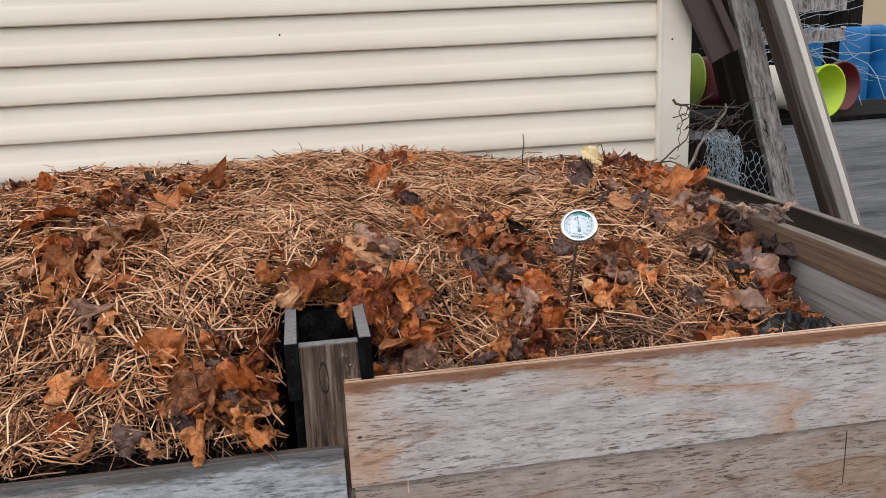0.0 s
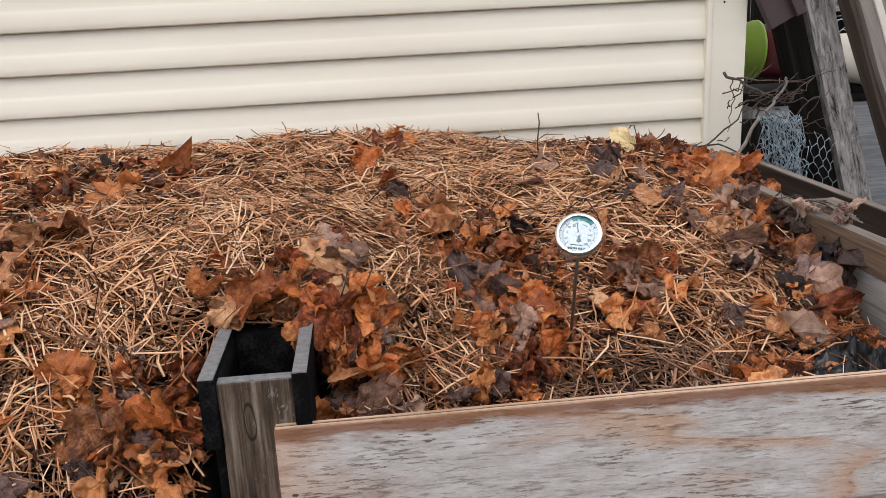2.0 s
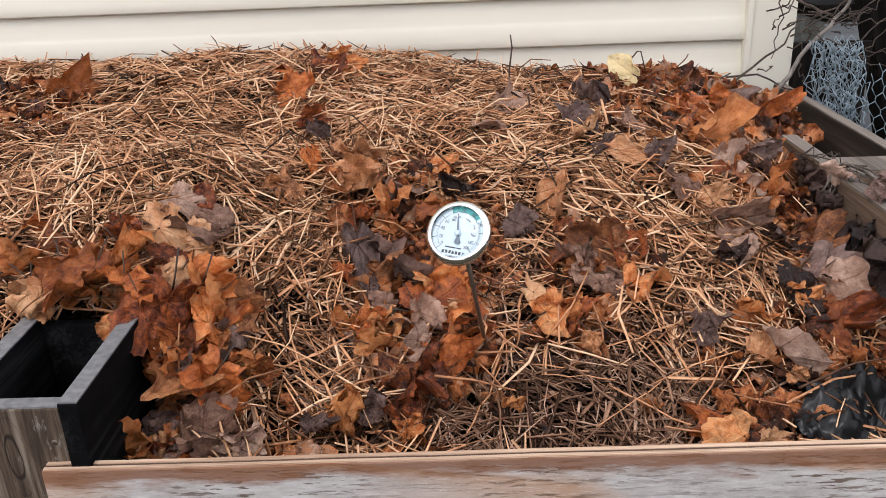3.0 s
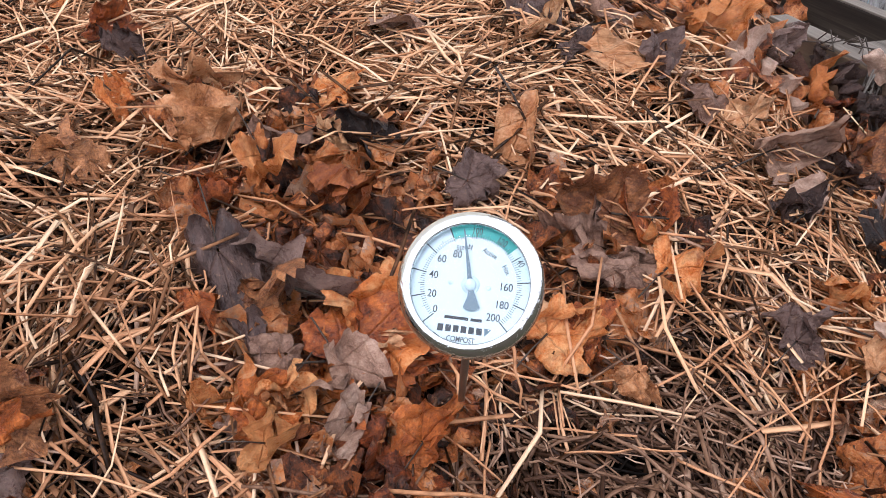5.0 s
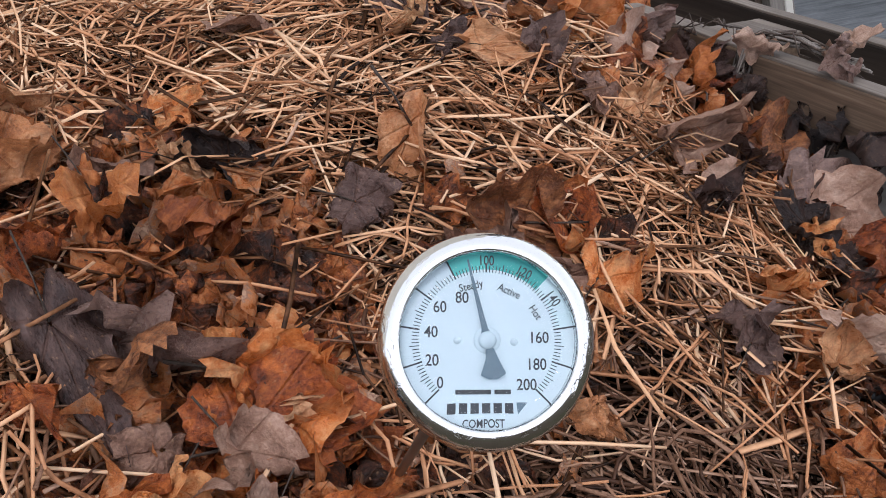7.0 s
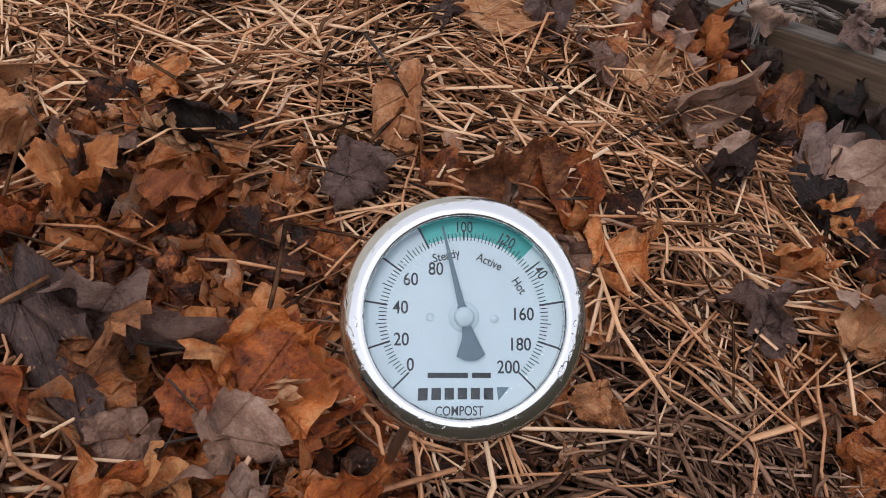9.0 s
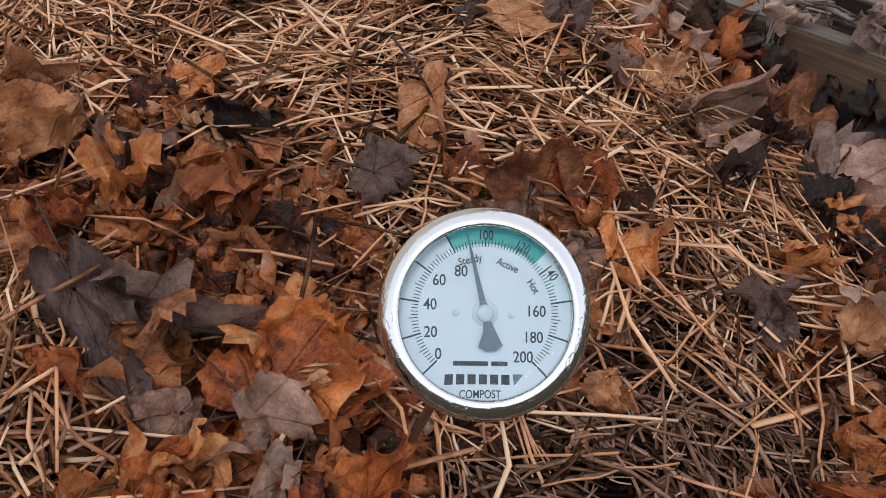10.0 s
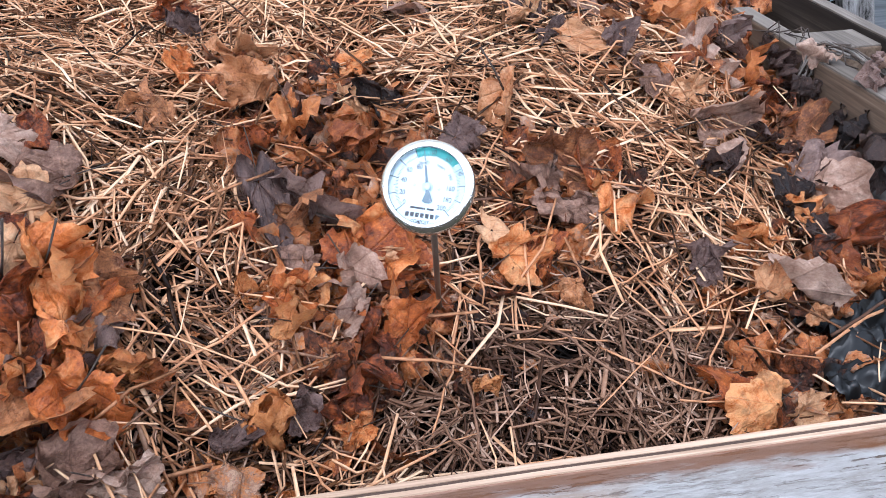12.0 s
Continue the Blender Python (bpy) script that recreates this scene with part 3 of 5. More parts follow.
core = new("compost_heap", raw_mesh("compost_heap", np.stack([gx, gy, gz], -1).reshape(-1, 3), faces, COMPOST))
tagged(core, "compost heap under straw and leaves, near black as shade in the gaps", "compost", kind="stuff")

# where leaves lie on the straw: centre, half sizes, how densely
PATCHES = [
    (0.50, 1.90, 0.12, 0.26, 0.93),
    (-0.45, 2.25, 0.30, 0.26, 0.55), (-0.50, 1.86, 0.12, 0.14, 0.7), (-0.17, 1.56, 0.15, 0.08, 0.8),
    (0.03, 1.735, 0.13, 0.045, 0.9), (0.17, 1.62, 0.07, 0.14, 1.0), (0.460, 1.765, 0.090, 0.085, 1.0),
    (0.46, 1.975, 0.115, 0.07, 0.9), (0.38, 2.075, 0.07, 0.075, 0.8), (0.75, 1.89, 0.08, 0.06, 0.7),
    (0.70, 1.79, 0.07, 0.05, 0.7), (1.06, 2.49, 0.27, 0.37, 1.0), (1.17, 1.98, 0.11, 0.22, 0.95),
    (1.08, 1.70, 0.15, 0.10, 0.8), (0.30, 2.72, 0.09, 0.06, 0.7),
    (-0.78, 2.60, 0.24, 0.20, 0.7), (0.28, 1.53, 0.14, 0.05, 0.7), (0.97, 1.57, 0.10, 0.06, 0.6)]


def leafiness(x, y):
    d = np.zeros_like(np.asarray(x, float))
    for cx, cy, rx, ry, k in PATCHES:
        d = np.maximum(d, k * np.exp(-(((x - cx) / rx) ** 2 + ((y - cy) / ry) ** 2) ** 2))
    return d


def straw(name, count, mat, seed, keep, label, length=(0.03, 0.18), thick=(0.0008, 0.0025), lift=(0.0, 0.036)):
    """Loose stems in overlapping drifts, each a thin bent prism."""
    rng = np.random.default_rng(seed)
    x, y = rng.uniform(-1.59, 1.24, count), rng.uniform(1.466, 2.94, count)
    ok = keep(x, y, rng.uniform(0, 1, count)) & ~in_shaft(x, y, 0.008)
    x, y = x[ok], y[ok]
    n = len(x)
    nor = slope(x, y)
    nor /= np.linalg.norm(nor, axis=1)[:, None]
    # drifts: each small cell of the heap has its own lie
    jx, jy = x + 0.03 * np.sin(31 * y + 2 * x), y + 0.03 * np.sin(27 * x + 1)
    cell = np.floor(jx / 0.13) * 12.9898 + np.floor(jy / 0.11) * 78.233 + seed % 2
    drift = np.modf(np.abs(np.sin(cell) * 43758.5453))[0] * np.pi
    loose = rng.uniform(0, 1, n) < 0.38
    a = np.where(loose, rng.uniform(0, np.pi, n), drift + rng.normal(0, 0.55, n)) + np.pi * (rng.uniform(0, 1, n) < 0.5)
    flat = np.stack([np.cos(a), np.sin(a), np.zeros(n)], -1)
    d = flat - nor * (flat * nor).sum(1)[:, None]
    d = d + nor * rng.normal(0.03, 0.16, n)[:, None]
    d /= np.linalg.norm(d, axis=1)[:, None]
    ln = length[0] + (length[1] - length[0]) * rng.beta(1.5, 2.6, n)
    th = thick[0] + (thick[1] - thick[0]) * rng.beta(1.2, 2.9, n)
    c = np.stack([x, y, heap(x, y) + rng.uniform(*lift, n)], -1)
    bend = nor * (rng.normal(0.01, 0.06, n) * ln)[:, None] + np.cross(nor, d) * (rng.normal(0, 0.08, n) * ln)[:, None]
    p = np.stack([c - d * ln[:, None] / 2, c + bend, c + d * ln[:, None] / 2], 1)
    bad = (p[:, :, 1].min(1) < 1.464) | (p[:, :, 0].max(1) > 1.244) | in_shaft(p[:, 0, 0], p[:, 0, 1]) | in_shaft(p[:, 2, 0], p[:, 2, 1]) | (p[:, :, 1].max(1) > 2.965)
    p, d, nor, th = p[~bad], d[~bad], nor[~bad], th[~bad]
    n = len(p)
    u = nor - d * (nor * d).sum(1)[:, None]
    u /= np.linalg.norm(u, axis=1)[:, None]
    w = np.cross(d, u)
    ring = np.stack([(u * math.cos(k) + w * math.sin(k)) for k in (0.5, 2.07, 3.64, 5.21)], 1)
    # a third of the stems are split and lie as flat blades
    flat = np.where(rng.uniform(0, 1, n) < 0.35, 0.35, 1.0)[:, None, None]
    across = (ring * w[:, None, :]).sum(-1)[:, :, None] * w[:, None, :]
    ring = (ring - across) * flat + across * (1.9 - 0.9 * flat)
    v = p[:, :, None, :] + ring[:, None, :, :] * (th[:, None] * np.array([0.9, 1.0, 0.8]))[:, :, None, None]
    base = (np.arange(n) * 12)[:, None, None]
    quad = []
    for s in (0, 4):
        for k in range(4):
            quad.append((s + k, s + (k + 1) % 4, s + 4 + (k + 1) % 4, s + 4 + k))
    quad += [(3, 2, 1, 0), (8, 9, 10, 11)]
    f = (base + np.array(quad)[None]).reshape(-1, 4)
    ob = new(name, raw_mesh(name, v.reshape(-1, 3), f, mat, None, False))
    return tagged(ob, label, "straw", kind="stuff")


def greyness(x, y):
    """Where the straw is old, wet and grey: the front of the heap and between the leaves."""
    return np.clip(0.05 + 0.24 * np.clip((2.15 - y) / 0.5, 0, 1) + 1.0 * np.exp(-((x - 0.74) / 0.36) ** 2 - ((y - 1.57) / 0.14) ** 2) + 0.25 * np.exp(-((x - 0.85) / 0.25) ** 2 - ((y - 1.78) / 0.16) ** 2) + 0.35 * leafiness(x, y) + 0.25 * np.sin(5 * x + 2) * np.sin(6 * y), 0, 1)


straw("straw_mulch", 64000, STRAW, 11, lambda x, y, r: (r < 1 - 0.96 * leafiness(x, y)) & (np.modf(r * 37.7)[0] > greyness(x, y)), "golden dry straw strewn over the heap")
straw("decayed_straw", 29000, STRAW_ROT_SHADE, 13, lambda x, y, r: r < 1 - 0.6 * leafiness(x, y), "decayed straw under the mulch, darkened as shade in the gaps", (0.02, 0.12), (0.0008, 0.0028), (-0.030, -0.004))
straw("old_straw", 42000, STRAW_OLD, 12, lambda x, y, r: (r < 1 - 0.85 * leafiness(x, y)) & (np.modf(r * 37.7)[0] < greyness(x, y) + 0.1), "old grey-brown straw matted into the heap", (0.025, 0.17), (0.0009, 0.0026), (-0.014, 0.012))
straw("straw_chaff", 30000, STRAW_OLD, 17, lambda x, y, r: (r < 0.75 - 0.5 * leafiness(x, y)) & (x > -0.6) & (y < 2.4), "broken bits of straw and chaff", (0.006, 0.034), (0.0005, 0.0015), (0.0, 0.030))
straw("top_straw", 9000, STRAW, 15, lambda x, y, r: r < 0.03 + 0.13 * leafiness(x, y), "single straws lying over the leaves", (0.05, 0.20), (0.0011, 0.0024), (0.026, 0.052))

# the long loose stems on top, beside the thermometer
rng = random.Random(3)
STEMS = []
for k in range(9):
    n = 5
    pts = [((i / n - 0.5), 0.014 * rng.gauss(0, 1), 0.012 * rng.gauss(0, 1)) for i in range(n + 1)]
    bm = tube(pts, [0.012] * (n + 1), 5)
    me = bpy.data.meshes.new("stem")
    bm.to_mesh(me)
    bm.free()
    me.materials.append(STRAW if k < 6 else STRAW_OLD)
    STEMS.append(me)
mulch = bpy.data.objects["straw_mulch"]
made = 0
while made < 220:
    x, y = rng.uniform(0.25, 1.15), rng.uniform(1.50, 2.15)
    if rng.random() < 0.6 * float(leafiness(x, y)):
        continue
    ln = rng.uniform(0.05, 0.17)
    a = rng.uniform(0, 2 * math.pi)
    if y - abs(math.sin(a)) * ln / 2 < 1.468 or x + abs(math.cos(a)) * ln / 2 > 1.24:
        continue
    up_n = Vector((0, 0, 1)).rotation_difference(Vector(slope(x, y)).normalized()).to_matrix().to_4x4()
    o = new("stem", rng.choice(STEMS[5:] if rng.random() < float(greyness(x, y)) else STEMS[:7]))
    o.parent = mulch
    w = rng.uniform(0.07, 0.15)
    o.matrix_basis = Matrix.Translation((x, y, float(heap(x, y)) + rng.uniform(0.018, 0.034))) @ up_n @ pose(0, 0, 0, rng.uniform(0, 360), rng.gauss(0, 7), math.degrees(a)) @ Matrix.Diagonal((ln, w, w * 0.8, 1))
    made += 1

# long stems that hang over the boards, the air shaft and the leaves
for a, b, mat in (((-0.215, 1.503, 0.888), (-0.082, 1.430, 0.800), STRAW), ((-0.135, 1.570, 0.962), (-0.010, 1.655, 1.075), STRAW), ((0.210, 1.585, 0.940), (0.315, 1.630, 0.965), STRAW), ((0.500, 1.640, 0.935), (0.612, 1.605, 0.930), STRAW), ((0.637, 1.778, 0.992), (0.627, 1.690, 0.950), STRAW), ((0.985, 1.590, 0.930), (1.120, 1.640, 0.945), STRAW_OLD)):
    a, b = Vector(a), Vector(b)
    bm = tube([a.lerp(b, i / 6) + Vector((rng.gauss(0, 0.002), rng.gauss(0, 0.002), 0.006 * math.sin(math.pi * i / 6))) for i in range(7)], [0.0019, 0.0018, 0.0018, 0.0017, 0.0015, 0.0013, 0.0010], 6)
    part("stem", bm, mat, mulch, "long pale straw stem")

# stray stems that stand up along the ridge
made = 0
while made < 46:
    x, y = rng.uniform(-0.75, 1.15), rng.uniform(2.45, 2.82)
    ln = rng.uniform(0.04, 0.10)
    o = new("stem", rng.choice(STEMS))
    o.parent = mulch
    w = rng.uniform(0.06, 0.14)
    o.matrix_basis = Matrix.Translation((x, y, float(heap(x, y)) + 0.02 + ln * 0.18)) @ pose(0, 0, 0, 0, rng.uniform(-75, -20), rng.uniform(0, 360)) @ Matrix.Diagonal((ln, w, w, 1))
    made += 1

# ---- leaves ----
OUTLINE = [(0, 1.0), (6, 0.88), (11, 0.89), (17, 0.80), (26, 0.70), (34, 0.78), (40, 0.86), (46, 0.94), (52, 0.85), (58, 0.82), (69, 0.68), (80, 0.69), (91, 0.77), (99, 0.70), (112, 0.64), (135, 0.54), (160, 0.40), (180, 0.10)]
OVAL = [(0, 1.0), (10, 0.93), (25, 0.80), (45, 0.66), (70, 0.52), (100, 0.42), (130, 0.36), (160, 0.26), (180, 0.06)]


def leaf_shape(seed, n=56, rings=7, curl=1.0, oval=False):
    """Blade of a dead leaf, curled and crumpled: vertices, quads, flat places."""
    rng = np.random.default_rng(seed)
    out = OVAL if oval else OUTLINE
    th = np.linspace(-180, 180, n, endpoint=False) + 180 / n
    t = np.radians(th)
    hull = np.interp(np.abs(th), (0, 46, 92, 135, 180), (1.0, 0.93, 0.76, 0.58, 0.2)) if not oval else 1.0
    rad = np.interp(np.abs(th), [a for a, _ in out], [r for _, r in out])
    rad = rad + (0.0 if oval else rng.uniform(0.45, 1.0)) * (hull - rad)
    rad = rad * (1 + (0.02 if oval else 0.045) * rng.normal(0, 1, n)) * np.where(np.sin(3 * t + rng.uniform(0, 6)) > 0.8, 1 if oval else 0.80, 1) * (1 + 0.12 * np.sin(t + rng.uniform(0, 6)))
    s = np.linspace(0.02, 1, rings) ** 0.85
    px = s[:, None] * (rad * np.sin(t))[None]
    py = s[:, None] * (rad * np.cos(t))[None]
    fx, fy = px.copy(), py.copy()
    r = np.sqrt(px ** 2 + py ** 2)
    ph = rng.uniform(0, 6.28, 8)
    # pleats between the veins, then lobes that bend up or down, then small crumples
    gap = np.min(np.abs(np.abs(th)[:, None] - np.array([0, 47, 97, 150])[None]), 1) / 24
    z = (0.25 + 0.75 * curl) * rng.choice((-1, 1)) * 0.12 * np.minimum(gap, 1.15)[None] ** 0.8 * r * rng.uniform(0.5, 1.2)
    lobe = rng.normal(0.35, 0.75) + 0.8 * np.sin(2 * t + ph[0]) + 0.6 * np.sin(3 * t + ph[1]) + 0.5 * np.sin(5 * t + ph[2])
    lobe = 0.9 * np.tanh(lobe)
    z = z + curl * 0.75 * lobe[None] * np.maximum(r - 0.22, 0) ** 2
    z += curl * 0.16 * np.abs(px) * rng.normal(0.7, 0.9)
    for _ in range(7):
        a0, f0, p0 = rng.uniform(0, np.pi), rng.uniform(3.5, 9), rng.uniform(0, 6.28)
        z += curl * 0.06 * (np.abs(np.sin(f0 * (px * np.cos(a0) + py * np.sin(a0)) + p0)) - 0.6) * np.minimum(1, r * 2.2)
    z += curl * (0.045 * np.sin(9 * px + ph[3]) * np.sin(8 * py + ph[4]) + 0.024 * np.sin(21 * px + ph[5]) * np.sin(19 * py + ph[6]))
    # rims that roll up or under
    z += curl * 0.9 * np.maximum(s - 0.72, 0)[:, None] ** 1.5 * (rng.normal(0.2, 0.6) + np.sin(2 * t + ph[7]) + 0.8 * np.sin(5 * t + ph[5]))[None]
    # sharp folds: the blade beyond a line is turned up or down about it
    for _ in range(int(round(0.6 + 1.5 * curl))):
        a0, off = rng.uniform(0, 2 * np.pi), rng.uniform(0.08, 0.42)
        phi = np.radians(rng.uniform(30, 120)) * (1 if rng.random() < 0.65 else -1)
        d = px * np.cos(a0) + py * np.sin(a0) - off
        o = -px * np.sin(a0) + py * np.cos(a0)
        w = np.clip(d / 0.10, 0, 1)
        c, sn = np.cos(phi * w), np.sin(phi * w)
        d2, z = np.where(d > 0, d * c - z * sn, d), np.where(d > 0, d * sn + z * c, z)
        px, py = (d2 + off) * np.cos(a0) - o * np.sin(a0), (d2 + off) * np.sin(a0) + o * np.cos(a0)
    # roll the blade round an axis
    ax = rng.uniform(0, np.pi)
    k = max(curl, 0.2) * rng.uniform(0.8, 2.0)
    q = px * np.cos(ax) + py * np.sin(ax)
    o = -px * np.sin(ax) + py * np.cos(ax)
    roll = k * np.sign(q) * np.maximum(np.abs(q) - 0.12, 0)
    q2 = np.clip(q, -0.12, 0.12) + np.sin(roll) / k - z * np.sin(roll)
    z2 = z * np.cos(roll) + (1 - np.cos(roll)) / k
    z2 *= 1 if rng.random() < 0.6 else -1
    z2 -= np.percentile(z2, 35)
    px, py = q2 * np.cos(ax) - o * np.sin(ax), q2 * np.sin(ax) + o * np.cos(ax)
    v = np.stack([px, py, z2], -1).reshape(-1, 3)
    uv = np.stack([fx * 0.5 + 0.5, fy * 0.5 + 0.5], -1).reshape(-1, 2)
    idx = np.arange(rings * n).reshape(rings, n)
    f = np.stack([idx[:-1], np.roll(idx, -1, 1)[:-1], np.roll(idx, -1, 1)[1:], idx[1:]], -1).reshape(-1, 4)
    return v, f, uv


def leaf_pose(x, y, lift, yaw, tilt, lean, size):
    n = Vector(slope(x, y)).normalized()
    up = Vector((0, 0, 1)).rotation_difference(n).to_matrix().to_4x4()
    return Matrix.Translation((x, y, float(heap(x, y)) + lift)) @ up @ pose(0, 0, 0, tilt, lean, 0) @ pose(0, 0, 0, 0, 0, yaw) @ Matrix.Scale(size, 4)


STALK = tube([(0, 0, 0), (0.01, -0.35, 0.04), (0.05, -0.75, 0.02)], [0.018, 0.014, 0.018], 5)
STALK_ME = bpy.data.meshes.new("stalk")
STALK.to_mesh(STALK_ME)
STALK.free()
STALK_ME.materials.append(TWIG)
SHAPES = {}
NAMES = {"yellow": "pale yellow", "rust": "rust-brown", "tan": "pale tan", "grey": "grey-brown", "plum": "dark plum-brown", "black": "blackened wet", "orange": "orange-brown"}


def leaf(x, y, size, yaw, tone, tilt=0, lean=0, lift=0.02, shape=0, curl=1.0, oval=False, stalk=True, wide=0.85):
    """One fallen leaf lying on the heap."""
    size *= 0.9
    key = (tone, shape, curl, oval)
    if key not in SHAPES:
        v, f, uv = leaf_shape(100 + shape, 72, 12, curl, oval)
        SHAPES[key] = raw_mesh("leaf", v, f, LEAF[tone], uv)
    ob = new("oval_leaf" if oval else "maple_leaf", SHAPES[key])
    ob.matrix_basis = leaf_pose(x, y, lift, yaw, tilt, lean, size) @ Matrix.Diagonal((wide, 1, 1, 1))
    tagged(ob, f"{NAMES[tone]} curled dead {'oval' if oval else 'maple'} leaf lying on straw", "leaf", "fallen leaves on the heap")
    if stalk:
        s = new("stalk", STALK_ME)
        s.parent = ob
    return ob


# leaves that stand out, place by place
leaf(0.716, 2.000, 0.095, 205, "tan", 42, 10, 0.056, 1, 0.35, True, wide=1.05)
leaf(0.941, 2.500, 0.066, 80, "yellow", 58, 0, 0.052, 69, 0.45, True).matrix_basis = pose(0.941, 2.500, float(heap(0.941, 2.5)) + 0.056, 66, 0, 0) @ pose(0, 0, 0, 0, 0, 50) @ Matrix.Scale(0.066, 4)
# beside the thermometer
leaf(0.389, 1.848, 0.101, 199, "plum", 22, 0, 0.052, 1, 0.56, wide=0.5)
leaf(0.434, 1.973, 0.077, 220, "orange", 40, 15, 0.055, 2, 0.79, wide=0.55)
leaf(0.369, 1.939, 0.059, 242, "rust", 25, -10, 0.041, 3, 0.9)
leaf(0.375, 2.123, 0.064, 51, "tan", 30, 5, 0.033, 4, 0.9)
leaf(0.358, 2.036, 0.100, 298, "tan", 20, 0, 0.035, 5, 0.67)
leaf(0.450, 2.025, 0.063, 311, "grey", 35, 20, 0.038, 6, 1)
leaf(0.553, 2.033, 0.061, 46, "black", 45, 10, 0.029, 7, 1)
leaf(0.507, 2.034, 0.047, 251, "tan", 25, 10, 0.044, 8, 1.1)
leaf(0.513, 1.954, 0.087, 298, "orange", 35, -10, 0.029, 9, 1.1)
leaf(0.426, 1.847, 0.072, 279, "plum", 15, 10, 0.043, 10, 0.9)
leaf(0.419, 1.808, 0.065, 294, "tan", 40, 0, 0.035, 11, 1.5)
leaf(0.486, 1.770, 0.104, 272, "rust", 20, 0, 0.039, 12, 0.62)
leaf(0.511, 1.811, 0.099, 251, "rust", 25, 5, 0.046, 13, 0.67)
leaf(0.531, 1.828, 0.087, 106, "rust", 15, 10, 0.037, 14, 0.9)
leaf(0.481, 1.760, 0.068, 208, "grey", 25, 0, 0.048, 15, 0.62)
leaf(0.489, 1.713, 0.052, 141, "grey", 25, 5, 0.045, 16, 0.67)
leaf(0.541, 1.697, 0.061, 319, "rust", 30, 10, 0.035, 17, 0.79)
leaf(0.412, 1.726, 0.033, 330, "tan", 40, 10, 0.035, 18, 1)
leaf(0.405, 1.713, 0.052, 297, "rust", 20, -10, 0.035, 19, 0.9)
leaf(0.414, 1.689, 0.050, 267, "orange", 20, 10, 0.043, 20, 1)
leaf(0.515, 1.800, 0.063, 307, "rust", 20, 15, 0.040, 21, 0.9)
leaf(0.437, 1.744, 0.047, 139, "rust", 25, 0, 0.045, 22, 0.9)
leaf(0.591, 1.624, 0.020, 296, "tan", 30, 10, 0.040, 23, 1)
leaf(0.609, 1.612, 0.029, 342, "orange", 40, 20, 0.036, 24, 1.4)
leaf(0.705, 1.772, 0.086, 309, "rust", 42, -8, 0.026, 25, 0.67, wide=0.5)
leaf(0.656, 1.802, 0.068, 225, "tan", 15, 5, 0.045, 26, 0.67)
leaf(0.673, 1.774, 0.073, 306, "rust", 10, 10, 0.041, 27, 0.79)
leaf(0.768, 1.835, 0.072, 115, "grey", 25, 20, 0.037, 28, 1.2)
leaf(0.777, 1.890, 0.091, 72, "tan", 28, 0, 0.036, 29, 0.56, wide=0.8)
leaf(0.812, 1.825, 0.070, 303, "rust", 20, 10, 0.039, 30, 1.1)
leaf(0.640, 1.952, 0.058, 238, "plum", 15, 5, 0.044, 31, 0.79)
leaf(0.776, 1.832, 0.042, 240, "grey", 15, 10, 0.044, 32, 1)
leaf(0.736, 1.719, 0.050, 229, "tan", 25, 20, 0.048, 33, 1.2)
# beside the inner rail
leaf(0.996, 1.954, 0.120, 295, "grey", 22, 10, 0.041, 34, 0.79, wide=0.6)
leaf(1.142, 1.986, 0.101, 316, "tan", 38, -14, 0.020, 35, 0.56, wide=0.6)
leaf(1.083, 1.947, 0.066, 331, "plum", 30, 0, 0.031, 36, 0.9)
leaf(1.103, 2.043, 0.085, 318, "orange", 20, 30, 0.043, 37, 1.5)
leaf(1.252, 2.219, 0.074, 250, "orange", 35, 10, 0.047, 38, 1.2)
leaf(1.113, 2.045, 0.053, 329, "rust", 30, 0, 0.033, 39, 1.4)
leaf(1.004, 1.880, 0.062, 302, "grey", 25, 10, 0.039, 40, 1.1)
leaf(0.965, 1.882, 0.052, 310, "plum", 15, 0, 0.037, 41, 1.1)
leaf(1.116, 1.881, 0.111, 294, "plum", 18, -10, 0.031, 42, 0.79)
leaf(1.138, 1.877, 0.101, 245, "grey", 25, -10, 0.041, 43, 0.79)
leaf(1.084, 1.795, 0.043, 241, "black", 20, -10, 0.040, 44, 1.1)
leaf(1.260, 1.964, 0.104, 188, "rust", 40, -20, 0.058, 45, 0.9, wide=0.45)
leaf(1.110, 1.784, 0.098, 292, "rust", 30, 0, 0.035, 46, 1.1, wide=0.55)
leaf(1.110, 1.771, 0.073, 256, "orange", 30, 0, 0.043, 47, 1.2)
leaf(1.004, 1.710, 0.091, 242, "grey", 20, 0, 0.044, 48, 0.56, wide=0.6)
leaf(0.968, 1.693, 0.051, 294, "tan", 20, 10, 0.040, 49, 0.9)
leaf(1.074, 1.832, 0.072, 40, "black", 25, 10, 0.030, 50, 1.1)
leaf(1.279, 2.092, 0.064, 138, "black", 40, -20, 0.053, 51, 1.1)
leaf(1.005, 1.646, 0.032, 218, "tan", 30, 10, 0.045, 52, 1)
leaf(0.985, 1.789, 0.056, 250, "rust", 15, 10, 0.044, 53, 1.1)
leaf(0.898, 1.726, 0.058, 301, "plum", 15, 10, 0.040, 54, 1.1)
leaf(1.071, 1.825, 0.049, 245, "rust", 20, 10, 0.045, 55, 1.1)
